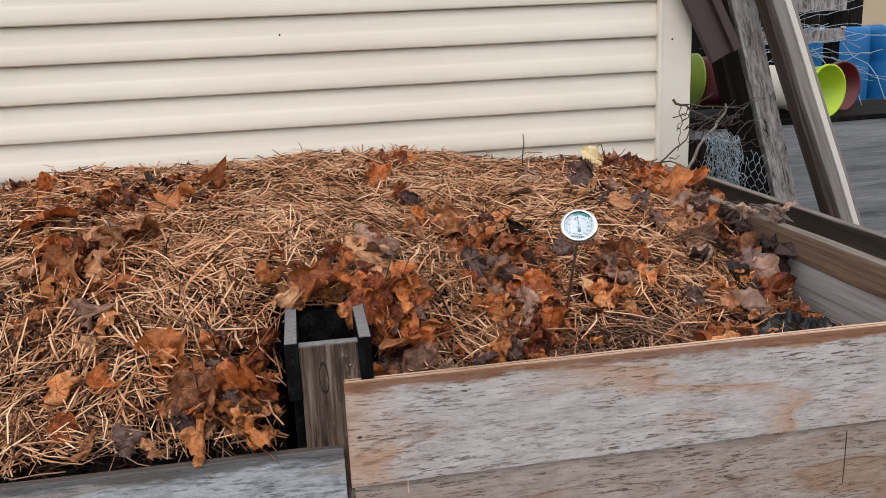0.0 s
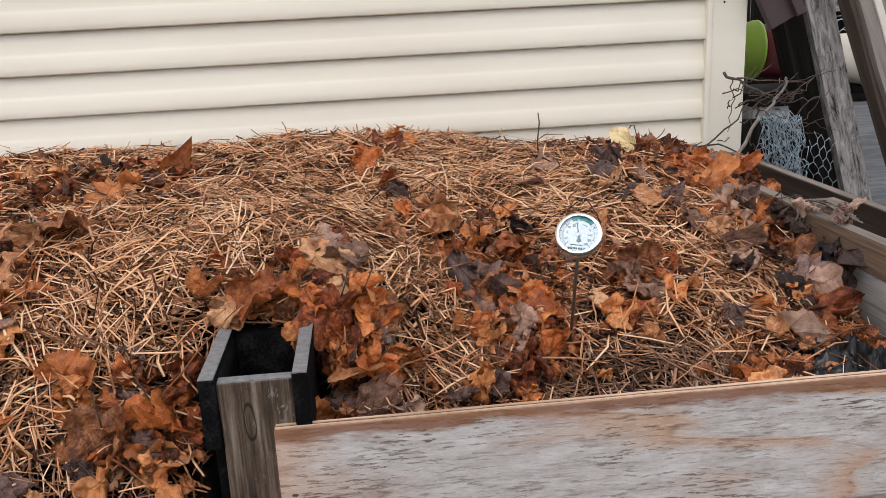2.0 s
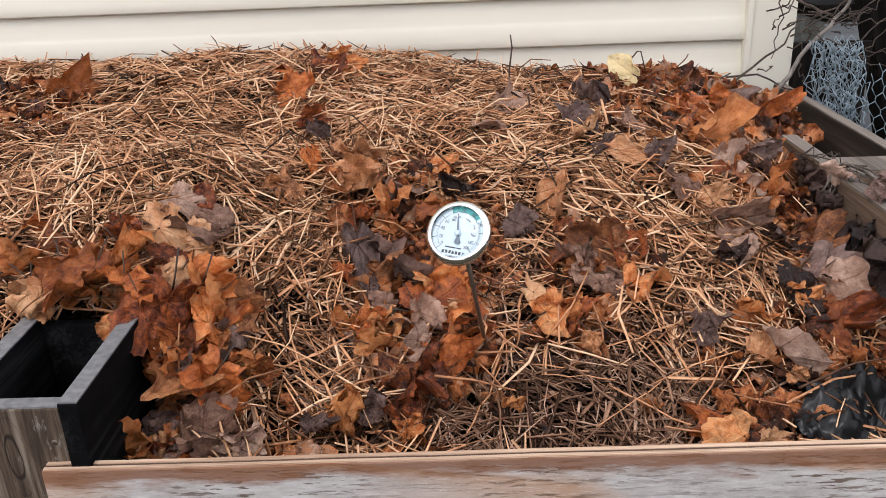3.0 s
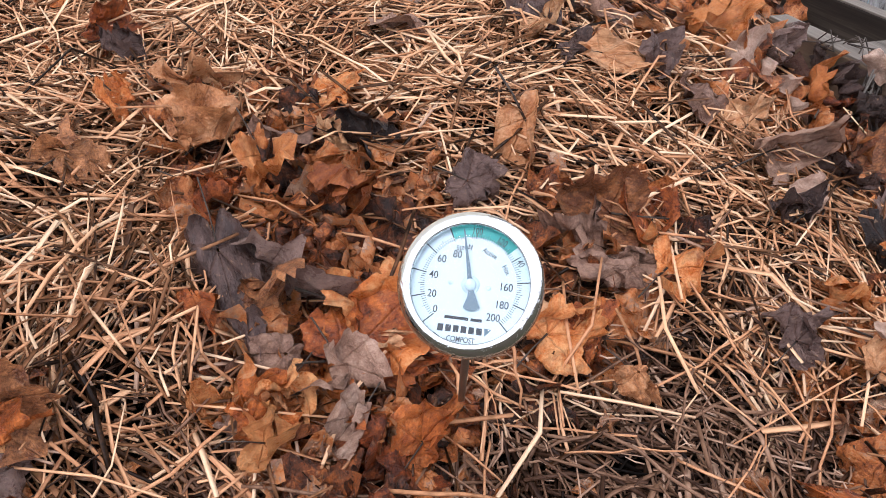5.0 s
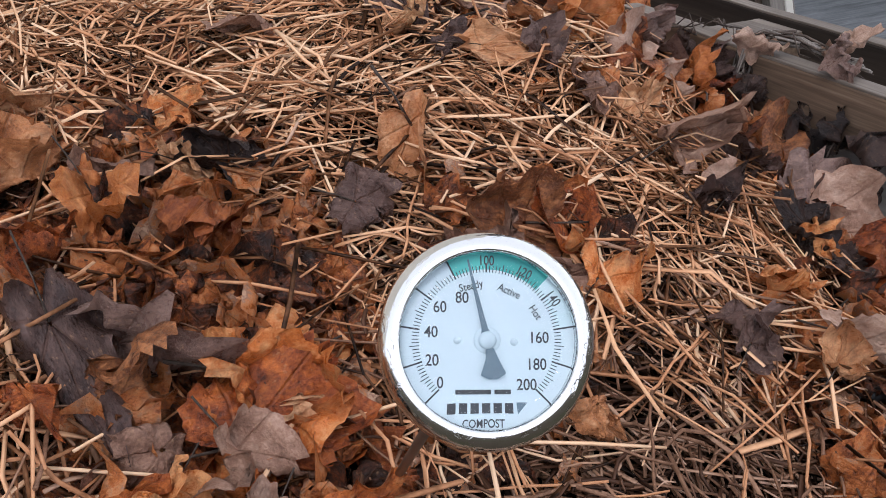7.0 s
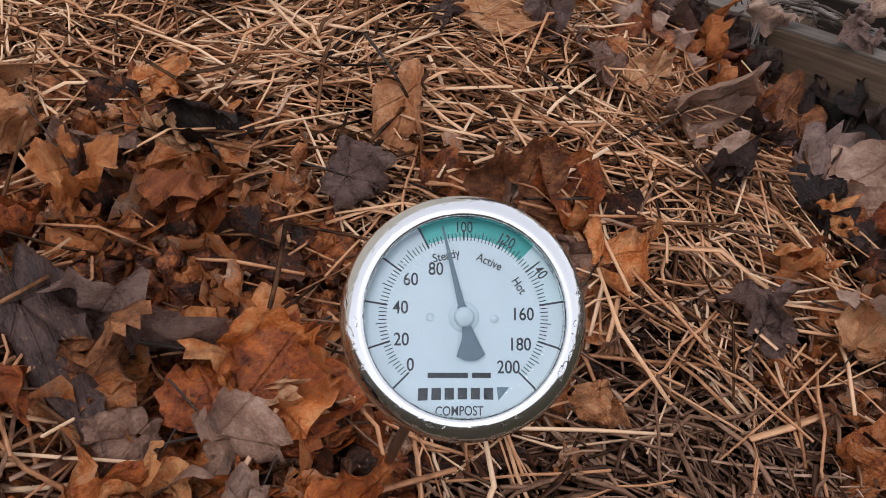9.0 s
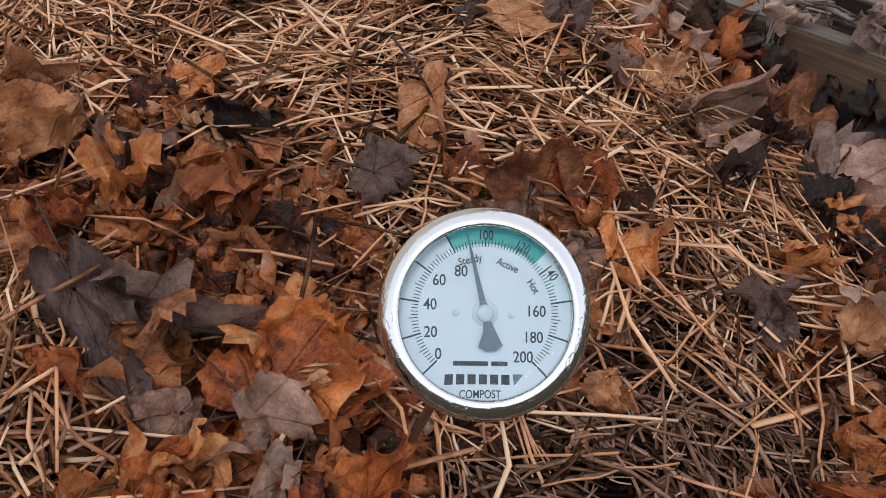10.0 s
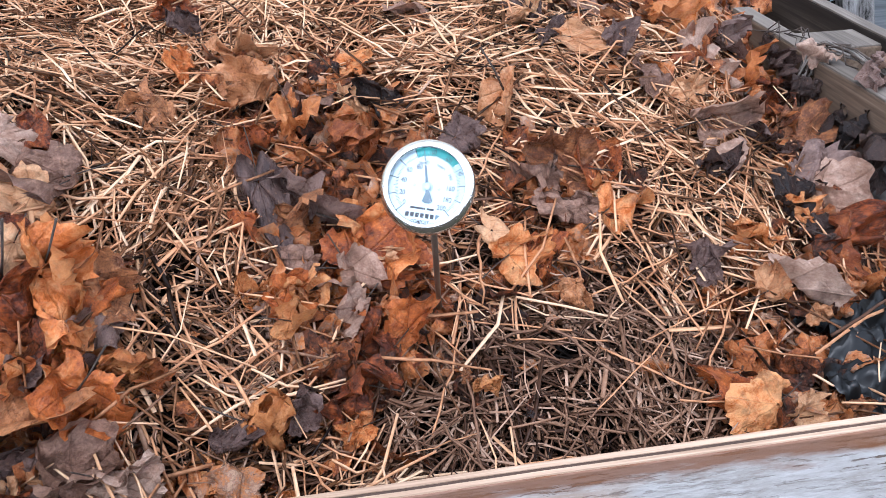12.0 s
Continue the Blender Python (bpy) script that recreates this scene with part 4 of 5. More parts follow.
# along the front board
leaf(0.904, 1.562, 0.090, 60, "rust", 22, 0, 0.035, 56, 0.79, wide=0.7)
leaf(0.899, 1.538, 0.060, 117, "rust", 30, 0, 0.044, 57, 1.1)
leaf(0.923, 1.528, 0.035, 297, "tan", 40, 10, 0.039, 58, 1.1)
leaf(0.983, 1.530, 0.031, 302, "tan", 40, 10, 0.038, 59, 1.1)
leaf(0.373, 1.590, 0.084, 239, "orange", 35, 0, 0.047, 60, 1.4)
leaf(0.341, 1.576, 0.039, 278, "plum", 25, 0, 0.039, 61, 1.1)
leaf(0.478, 1.624, 0.068, 71, "rust", 15, 0, 0.038, 62, 0.79)
leaf(0.414, 1.602, 0.050, 262, "plum", 12, 0, 0.040, 63, 0.9)
leaf(0.479, 1.585, 0.037, 103, "rust", 15, 0, 0.041, 64, 1)
leaf(0.157, 1.570, 0.070, 294, "plum", 25, 0, 0.035, 65, 0.67)
leaf(0.197, 1.560, 0.091, 310, "grey", 25, 0, 0.031, 66, 0.67)
leaf(0.250, 1.548, 0.055, 295, "grey", 25, 10, 0.040, 67, 0.9)
leaf(0.101, 1.553, 0.063, 316, "orange", 45, 0, 0.027, 68, 1.2)
leaf(0.130, 1.570, 0.049, 280, "plum", 30, 0, 0.038, 69, 0.9)
leaf(0.185, 1.557, 0.077, 310, "grey", 28, 0, 0.031, 70, 0.79)
leaf(0.239, 1.554, 0.057, 247, "grey", 25, 0, 0.043, 71, 0.9)
# beside the air shaft
leaf(0.195, 1.799, 0.075, 114, "grey", 30, 0, 0.046, 72, 0.67)
leaf(0.167, 1.776, 0.058, 116, "tan", 30, 0, 0.045, 73, 0.67)
leaf(0.153, 1.851, 0.064, 235, "rust", 25, 0, 0.045, 74, 0.9)
leaf(0.123, 1.837, 0.050, 259, "grey", 25, 0, 0.041, 75, 0.9)
leaf(0.188, 1.682, 0.098, 150, "rust", 50, -15, 0.067, 76, 0.79)
leaf(0.213, 1.693, 0.066, 236, "tan", 40, -10, 0.045, 77, 0.79)
leaf(0.196, 1.725, 0.045, 229, "rust", 40, -10, 0.045, 78, 1)
leaf(0.211, 1.614, 0.092, 139, "rust", 45, -10, 0.062, 79, 0.9)
leaf(0.259, 1.647, 0.043, 316, "orange", 35, 0, 0.034, 80, 1.2)
leaf(0.269, 1.633, 0.038, 309, "orange", 35, 10, 0.037, 81, 1.4)
leaf(0.158, 1.717, 0.051, 148, "tan", 45, -10, 0.053, 82, 0.9)
leaf(-0.077, 1.727, 0.064, 312, "orange", 40, 0, 0.030, 83, 1)
leaf(-0.032, 1.687, 0.072, 214, "tan", 60, 0, 0.060, 84, 0.67)
leaf(0.019, 1.725, 0.064, 248, "orange", 55, 10, 0.051, 85, 0.79)
leaf(0.074, 1.745, 0.071, 221, "rust", 40, 0, 0.052, 86, 1)
leaf(0.126, 1.743, 0.056, 270, "rust", 35, 0, 0.040, 87, 0.9)
leaf(0.153, 1.671, 0.117, 168, "rust", 55, 0, 0.075, 88, 0.79)
leaf(0.190, 1.698, 0.082, 310, "orange", 40, -10, 0.024, 89, 0.79)
leaf(0.151, 1.618, 0.067, 302, "tan", 40, 0, 0.031, 90, 0.9)
leaf(0.240, 1.642, 0.046, 327, "orange", 40, 0, 0.031, 91, 1.1)
leaf(0.111, 1.781, 0.099, 255, "tan", 30, 0, 0.045, 92, 0.79, wide=0.6)
leaf(0.057, 1.772, 0.061, 246, "rust", 25, 0, 0.044, 93, 0.9)
# front left
leaf(-0.147, 1.549, 0.104, 202, "rust", 45, 0, 0.066, 94, 0.67)
leaf(-0.118, 1.598, 0.067, 304, "orange", 40, 0, 0.030, 95, 1.1)
leaf(-0.230, 1.527, 0.098, 185, "tan", 50, 0, 0.067, 96, 0.56)
leaf(-0.229, 1.477, 0.069, 220, "orange", 45, 0, 0.053, 97, 1)
leaf(-0.498, 1.568, 0.071, 267, "rust", 30, 0, 0.041, 98, 0.79)
leaf(-0.417, 1.568, 0.053, 287, "rust", 25, 0, 0.038, 99, 1)
leaf(-0.488, 1.514, 0.049, 211, "rust", 45, 0, 0.050, 100, 1)
leaf(-0.431, 1.467, 0.051, 278, "tan", 40, 0, 0.039, 101, 1)
leaf(-0.270, 1.501, 0.048, 228, "plum", 40, 0, 0.047, 102, 1)
leaf(-0.367, 1.463, 0.044, 285, "plum", 40, 0, 0.038, 103, 1.1)
leaf(-0.317, 1.468, 0.046, 300, "tan", 45, 0, 0.035, 104, 1.1)
leaf(-0.133, 1.460, 0.055, 286, "rust", 45, 0, 0.036, 105, 1.1)
leaf(-0.156, 1.496, 0.059, 293, "rust", 40, 0, 0.035, 106, 1.1)
leaf(-0.314, 1.623, 0.082, 293, "orange", 35, 0, 0.033, 107, 1.1)
leaf(-0.298, 1.601, 0.037, 296, "rust", 25, 10, 0.040, 108, 1.2)
leaf(-0.107, 1.615, 0.069, 325, "rust", 35, 0, 0.027, 109, 1.1)
leaf(-0.176, 1.528, 0.047, 217, "plum", 40, 0, 0.049, 110, 1.1)
# left slope
leaf(-0.381, 1.942, 0.123, 350, "tan", 45, -10, 0.015, 111, 0.67)
leaf(-0.340, 2.102, 0.119, 246, "orange", 30, 0, 0.047, 112, 0.67)
leaf(-0.345, 2.242, 0.066, 311, "orange", 20, 0, 0.036, 113, 0.9)
leaf(-0.435, 1.896, 0.064, 295, "tan", 25, 0, 0.037, 114, 0.9)
leaf(-0.551, 1.829, 0.100, 333, "tan", 50, 0, 0.017, 115, 0.67)
leaf(-0.492, 1.878, 0.061, 308, "tan", 40, 0, 0.033, 116, 0.9)
leaf(-0.456, 1.813, 0.076, 297, "tan", 30, 0, 0.035, 117, 0.9)
leaf(-0.405, 1.783, 0.062, 306, "orange", 30, 0, 0.034, 118, 1)
leaf(-0.497, 1.949, 0.052, 294, "tan", 20, 0, 0.038, 119, 0.9)
leaf(-0.444, 1.975, 0.058, 309, "grey", 30, 0, 0.035, 120, 0.9)
leaf(-0.476, 1.727, 0.068, 268, "grey", 25, 0, 0.040, 121, 1.1)
leaf(-0.433, 1.695, 0.054, 299, "orange", 30, 0, 0.035, 122, 0.9)
leaf(-0.457, 1.664, 0.047, 310, "tan", 40, 0, 0.033, 123, 1)
leaf(-0.587, 1.897, 0.080, 315, "rust", 30, 0, 0.031, 124, 1)
leaf(-0.535, 1.905, 0.068, 304, "rust", 25, 0, 0.035, 125, 1)
leaf(-0.627, 2.033, 0.098, 316, "rust", 20, 0, 0.034, 126, 1.1)
# ridge
leaf(-0.241, 2.357, 0.110, 317, "orange", 55, 0, 0.022, 127, 0.79)
leaf(-0.696, 2.353, 0.065, 319, "rust", 55, 0, 0.029, 128, 0.9)
leaf(-0.615, 2.316, 0.055, 335, "rust", 60, 0, 0.028, 129, 0.9)
leaf(-0.563, 2.285, 0.055, 321, "tan", 50, 0, 0.031, 130, 0.9)
leaf(-0.528, 2.316, 0.050, 329, "rust", 55, 0, 0.030, 131, 1)
leaf(-0.479, 2.386, 0.054, 315, "plum", 50, 0, 0.032, 132, 1)
leaf(-0.406, 2.417, 0.054, 308, "black", 40, 0, 0.034, 133, 1.1)
leaf(0.272, 2.464, 0.072, 320, "rust", 55, 0, 0.027, 134, 0.9)
leaf(0.297, 2.481, 0.068, 302, "rust", 50, 0, 0.032, 135, 1)
leaf(0.199, 2.351, 0.066, 294, "rust", 30, 0, 0.036, 136, 1)
leaf(0.265, 2.232, 0.072, 314, "rust", 30, 0, 0.033, 137, 1)
leaf(0.655, 2.310, 0.066, 322, "grey", 50, 0, 0.029, 138, 0.79)
# back corner
leaf(0.925, 2.125, 0.061, 345, "tan", 55, 0, 0.026, 139, 0.9)
leaf(0.999, 2.160, 0.099, 312, "orange", 35, 0, 0.029, 140, 1.1)
leaf(0.994, 2.071, 0.057, 327, "orange", 40, 0, 0.031, 141, 1.2)
leaf(0.784, 2.207, 0.097, 238, "plum", 20, 0, 0.045, 142, 1)
leaf(0.810, 2.331, 0.071, 225, "plum", 25, 0, 0.046, 143, 1)
leaf(0.985, 2.303, 0.082, 252, "rust", 25, 0, 0.043, 144, 1.1)
leaf(1.190, 2.527, 0.099, 324, "plum", 35, 0, 0.025, 145, 1)
leaf(1.255, 2.544, 0.103, 313, "rust", 30, 0, 0.029, 146, 1)
leaf(1.138, 2.308, 0.093, 288, "rust", 30, 0, 0.036, 147, 1.1)
leaf(0.834, 2.086, 0.088, 259, "tan", 25, 0, 0.043, 148, 0.56, wide=0.4)
leaf(0.887, 2.191, 0.065, 310, "grey", 30, 0, 0.034, 149, 1.1)
leaf(1.104, 2.152, 0.072, 274, "plum", 35, 0, 0.040, 150, 1.1)
leaf(1.092, 2.443, 0.061, 259, "rust", 30, 0, 0.042, 151, 1.1)
leaf(1.230, 2.308, 0.064, 331, "rust", 35, 0, 0.028, 152, 1.1)
leaf(0.896, 2.070, 0.047, 327, "plum", 40, 0, 0.032, 153, 1)
leaf(0.926, 2.016, 0.065, 282, "grey", 20, 0, 0.039, 154, 0.9)
leaf(0.985, 2.001, 0.053, 310, "tan", 30, 0, 0.035, 155, 1)
leaf(0.789, 2.158, 0.042, 215, "tan", 25, 0, 0.044, 156, 1)
leaf(0.802, 2.102, 0.040, 289, "plum", 20, 0, 0.039, 157, 1.1)
leaf(1.031, 2.098, 0.060, 298, "grey", 25, 0, 0.037, 158, 1.1)
# far slope
leaf(0.619, 2.213, 0.069, 288, "grey", 25, 0, 0.037, 159, 0.9)
leaf(0.283, 2.200, 0.058, 221, "plum", 20, 0, 0.044, 160, 0.67)
leaf(0.287, 2.074, 0.051, 226, "rust", 20, 0, 0.044, 161, 1.1)
leaf(0.258, 1.947, 0.061, 327, "tan", 12, 0, 0.037, 162, 0.79)
leaf(0.516, 2.118, 0.046, 287, "rust", 12, 0, 0.039, 163, 1)
# arching over the back of the shaft, and crowded against its side
for x, y, z, s, yaw, tx, ty, tone, sh in ((-0.040, 1.672, 1.062, 0.060, 170, 56, -10, "tan", 201), (0.000, 1.690, 1.088, 0.062, 200, 44, 10, "orange", 202), (0.045, 1.695, 1.090, 0.064, 160, 40, -6, "orange", 203), (0.088, 1.680, 1.072, 0.060, 190, 54, 10, "rust", 204), (0.112, 1.665, 1.050, 0.056, 220, 60, 24, "rust", 205), (0.078, 1.655, 1.020, 0.044, 200, 70, 20, "rust", 209)):
    o = leaf(x, y, s, yaw, tone, 0, 0, 0, sh, 1.0)
    o.matrix_basis = pose(x, y, z, tx, ty, 0) @ pose(0, 0, 0, 0, 0, yaw) @ Matrix.Scale(s, 4)
    o["label"] = f"{NAMES[tone]} dead maple leaf arching over the air shaft"
rng = random.Random(31)
for k in range(24):
    x, y = 0.142 + 0.085 * rng.random() ** 1.3, rng.uniform(1.505, 1.685)
    leaf(x, y, rng.uniform(0.042, 0.062), rng.uniform(0, 360), rng.choice(("rust", "rust", "rust", "orange", "orange", "tan", "plum")), rng.uniform(10, 45), rng.uniform(-35, 15), rng.uniform(0.012, 0.036), 230 + k % 12, rng.choice((0.8, 1.0)), stalk=False)
for k in range(7):
    x, y = rng.uniform(0.43, 0.55), rng.uniform(1.675, 1.81)
    leaf(x, y, rng.uniform(0.055, 0.085), rng.uniform(0, 360), rng.choice(("rust", "rust", "rust", "orange", "tan", "grey")), rng.uniform(0, 35), rng.gauss(0, 18), rng.uniform(0.018, 0.036), 210 + k % 12, rng.choice((1.0, 1.3)), stalk=False)
for k in range(18):
    x, y = rng.uniform(-0.30, -0.09), rng.uniform(1.50, 1.66)
    leaf(x, y, rng.uniform(0.045, 0.072), rng.uniform(0, 360), rng.choice(("rust", "rust", "orange", "tan", "plum")), rng.uniform(10, 55), rng.gauss(0, 25), rng.uniform(0.014, 0.036), 210 + k % 12, rng.choice((1.0, 1.3)), stalk=False)
for k in range(44):
    x, y = rng.uniform(0.93, 1.26), rng.uniform(2.20, 2.76)
    if x > 1.13 and y < 2.5:
        continue
    leaf(x, y, rng.uniform(0.046, 0.072), rng.uniform(0, 360), rng.choice(("rust", "rust", "rust", "orange", "grey", "tan", "plum", "black")), rng.uniform(-10, 50 if y < 2.55 else 18), rng.gauss(0, 22 if y < 2.55 else 10), rng.uniform(0.004, 0.026), 210 + k % 12, rng.choice((1.0, 1.3)), stalk=False)
rng = random.Random(5)
TONES = ["rust"] * 11 + ["tan"] * 4 + ["grey"] * 2 + ["plum"] * 2 + ["black"] * 1 + ["orange"] * 5
placed = 0
while placed < 70:
    x, y = rng.uniform(-0.8, 1.21), rng.uniform(1.50, 2.75)
    if rng.random() > leafiness(x, y) or in_shaft(np.float64(x), np.float64(y), 0.03):
        continue
    k = 0.7 if y > 2.3 else 1.0
    leaf(x, y, k * rng.uniform(0.036, 0.070), rng.uniform(0, 360), rng.choice(TONES), k * rng.gauss(8, 30), k * rng.gauss(0, 30), k * rng.uniform(0.002, 0.026), 100 + rng.randrange(14), rng.choice((0.9, 1.2, 1.6)), stalk=rng.random() < 0.25)
    placed += 1


def litter(name, count, seed, spread, label, size=(0.026, 0.058), lift=(-0.010, 0.020), dark=False):
    rng = np.random.default_rng(seed)
    shapes = [leaf_shape(300 + i, 34, 6, 1.25) for i in range(16)]
    V, F, U, n, tries = [], [], [], 0, 0
    while tries < count:
        tries += 1
        x, y = (rng.uniform(1.12, 1.235), rng.uniform(1.6, 2.4)) if dark else (rng.uniform(-1.3, 1.36), rng.uniform(1.48, 2.93))
        if rng.random() > spread(x, y) or in_shaft(x, y, 0.03):
            continue
        v, f, uv = shapes[rng.integers(16)]
        m = np.array(leaf_pose(x, y, rng.uniform(*lift), rng.uniform(0, 360), rng.normal(0, 25), rng.normal(0, 25), rng.uniform(*size)))
        w = v @ m[:3, :3].T + m[:3, 3]
        if w[:, 1].min() < 1.464 or w[:, 0].max() > (1.395 if y > 2.46 else 1.245) or w[:, 1].max() > 2.97:
            continue
        V.append(w)
        F.append(f + n)
        U.append(uv)
        n += len(v)
    ob = new(name, raw_mesh(name, np.concatenate(V), np.concatenate(F), DARK_LITTER if dark else LITTER, np.concatenate(U)))
    return tagged(ob, label, "leaf litter", kind="stuff")


litter("leaf_litter", 15000, 21, lambda x, y: leafiness(x, y), "drift of mixed brown, rust and plum maple leaves")
litter("rail_leaves", 200, 23, lambda x, y: 1.0 if x > 1.13 and 1.65 < y < 2.35 else 0.0, "dark wet leaves heaped against the rail", (0.030, 0.050), (-0.020, 0.012), True)
litter("back_leaves", 4200, 25, lambda x, y: 1.0 if ((x - 1.09) / 0.26) ** 2 + ((y - 2.48) / 0.34) ** 2 < 1 and (x < 1.15 or y > 2.5) else 0.0, "drift of rust and plum maple leaves at the back of the bin", (0.036, 0.060), (-0.004, 0.022))
litter("scattered_leaves", 900, 22, lambda x, y: 0.35, "broken brown leaf pieces among the straw", (0.012, 0.035), (0.002, 0.02))

# ---- compost thermometer ----
def lettering(text, size, x, y, turn, parent, mat, z, name="lettering", label=""):
    """Built-in lettering as a thin raised mesh, centred on (x, y)."""
    cu = bpy.data.curves.new(name, "FONT")
    cu.body, cu.size, cu.extrude, cu.offset, cu.align_x, cu.align_y = text, size, 0.00004, size * 0.010, "CENTER", "CENTER"
    tmp = bpy.data.objects.new("tmp", cu)
    me = bpy.data.meshes.new_from_object(tmp)
    bpy.data.objects.remove(tmp)
    bpy.data.curves.remove(cu)
    me.materials.append(mat)
    ob = new(name, me)
    ob.parent = parent
    ob.location = (x, y, z)
    ob.rotation_euler = (0, 0, radians(turn))
    ob.scale = (0.86, 1, 1)
    if label:
        ob["label"] = label
    return ob


DIAL_AT = Vector((0.544, 1.523, 1.194))
DIAL_N = Vector((-0.25, -0.75, 0.61)).normalized()
up = (Vector((0, 0, 1)) - DIAL_N * DIAL_N.z).normalized()
right = up.cross(DIAL_N)
dial = thing("compost_thermometer", "chrome-rimmed dial thermometer with long steel stem stuck in the heap", "thermometer")
dial.matrix_world = Matrix.Translation(DIAL_AT) @ Matrix((right, up, DIAL_N)).transposed().to_4x4() @ pose(0, 0, 0, 0, 0, -5)
FZ = -0.0045
part("case", lathe([(0.001, -0.0175), (0.012, -0.0175), (0.027, -0.0155), (0.0345, -0.0125), (0.0358, -0.0085), (0.0358, -0.004)], 64), STEEL, dial, "dull steel case back")
part("bezel", lathe([(0.0359, -0.0105), (0.0374, -0.0095), (0.0378, -0.0080), (0.0378, -0.0048), (0.0376, -0.0036), (0.0370, -0.0022), (0.0360, -0.0008), (0.0348, 0.0004), (0.0336, 0.0013), (0.0326, 0.0018), (0.0314, 0.0020), (0.0306, 0.0016), (0.0302, 0.0004), (0.0300, FZ)], 96), CHROME, dial, "wet chrome rim")
face = part("dial_face", lathe([(0.0001, FZ), (0.010, FZ), (0.022, FZ), (0.0309, FZ)], 64), WHITE_FACE, dial, "white enamel dial face")


def arc(r0, r1, a0, a1, z, n=40):
    """A flat band; degrees clockwise from the top of the dial."""
    v, f = [], []
    for k in range(n + 1):
        a = radians(a0 + (a1 - a0) * k / n)
        v += [(r0 * math.sin(a), r0 * math.cos(a), z), (r1 * math.sin(a), r1 * math.cos(a), z)]
    f = [(2 * k, 2 * k + 1, 2 * k + 3, 2 * k + 2) for k in range(n)]
    bm = mesh_bm(v, f)
    bmesh.ops.recalc_face_normals(bm, faces=bm.faces[:])
    return bm


def deg(v):
    return (v - 100) * 1.35


part("scale_band", arc(0.0246, 0.0306, deg(80), deg(101), FZ + 0.00006), TEAL, face, "teal band")
part("scale_band", arc(0.0246, 0.0306, deg(101), deg(133), FZ + 0.00006), TEAL_DARK, face, "deeper teal band")
part("scale_band", arc(0.0246, 0.0306, deg(133), deg(160), FZ + 0.00006), PALE_BLUE, face, "pale blue outer band")
for v in range(0, 202, 2):
    a = radians(deg(v))
    major = v % 20 == 0
    r0, r1 = 0.0236, (0.0300 if major and not 80 < v < 150 else 0.0266 if v % 10 == 0 else 0.0258)
    hw = 0.00030 if major else 0.00015
    s, c = math.sin(a), math.cos(a)
    z = FZ + 0.00012
    bm = mesh_bm([(r0 * s - hw * c, r0 * c + hw * s, z), (r0 * s + hw * c, r0 * c - hw * s, z), (r1 * s + hw * c, r1 * c - hw * s, z), (r1 * s - hw * c, r1 * c + hw * s, z)], [(0, 1, 2, 3)])
    part("tick", bm, INK, face)
K = 0.0378 / 383
for text, x, y in (("0", -165, -147), ("20", -193, -70), ("40", -196, 28), ("60", -165, 115), ("80", -87, 148), ("100", 0, 276), ("120", 132, 236), ("140", 232, 146), ("160", 183, 8), ("180", 173, -85), ("200", 137, -155)):
    outer = text in ("100", "120", "140")
    lettering(text, 44 * K if outer else 56 * K, x * K, y * K, {"120": -27, "140": -54}.get(text, 0), face, INK, FZ + 0.00016, "numeral")
lettering("Steady", 38 * K, -55 * K, 190 * K, 13, face, INK, FZ + 0.00016, "word")
lettering("Active", 38 * K, 80 * K, 172 * K, -24, face, INK, FZ + 0.00016, "word")
lettering("Hot", 38 * K, 172 * K, 98 * K, -56, face, INK, FZ + 0.00016, "word")
lettering("COMPOST", 36 * K, -15 * K, -282 * K, 0, face, INK, FZ + 0.00016, "word")
# the maker's mark as plain shapes: seven blocks and a wedge, with two short bars above
for k in range(6):
    part("mark", box((-140 + 40 * k) * K, (-111 + 40 * k) * K, -250 * K, -216 * K, FZ + 0.00008, FZ + 0.00018, 0), INK, face)
part("mark", mesh_bm([(104 * K, -252 * K, FZ + 0.00018), (138 * K, -214 * K, FZ + 0.00018), (100 * K, -214 * K, FZ + 0.00018)], [(0, 1, 2)]), BLUE_INK, face)
for x0, x1 in ((-112, 12), (24, 82)):
    part("mark", box(x0 * K, x1 * K, -186 * K, -170 * K, FZ + 0.00008, FZ + 0.00016, 0), INK, face)
for x, y in ((-105, 0), (95, -6)):
    o = part("rivet", lathe([(0.0001, 0.0004), (0.0010, 0.0003), (0.0013, 0.0)], 16), WHITE_FACE, face)
    o.location = (x * K, y * K, FZ + 0.0001)
needle = part("pointer", mesh_bm([(-20 * K, 20 * K, 0), (20 * K, 20 * K, 0), (11 * K, 40 * K, 0), (3 * K, 288 * K, 0), (-3 * K, 288 * K, 0), (-11 * K, 40 * K, 0)], [(0, 1, 2, 3, 4, 5)]), BLUE_INK, dial, "blue-grey pointer")
tail = part("counterweight", mesh_bm([(-12 * K, -20 * K, 0), (-22 * K, -62 * K, 0), (-52 * K, -112 * K, 0), (-28 * K, -132 * K, 0), (4 * K, -138 * K, 0), (36 * K, -126 * K, 0), (22 * K, -70 * K, 0), (12 * K, -20 * K, 0)], [(0, 1, 2, 3, 4, 5, 6, 7)]), BLUE_INK, needle)
for o in (needle, tail):
    o.data.flip_normals()
needle.location = (0, 0, FZ + 0.0014)
needle.rotation_euler = (0, 0, radians(13.4))
part("hub_ring", lathe([(0.0001, FZ + 0.0009), (0.0040, FZ + 0.0008), (0.0047, FZ + 0.0001)], 28), WHITE_FACE, dial, "white ring under the pointer")
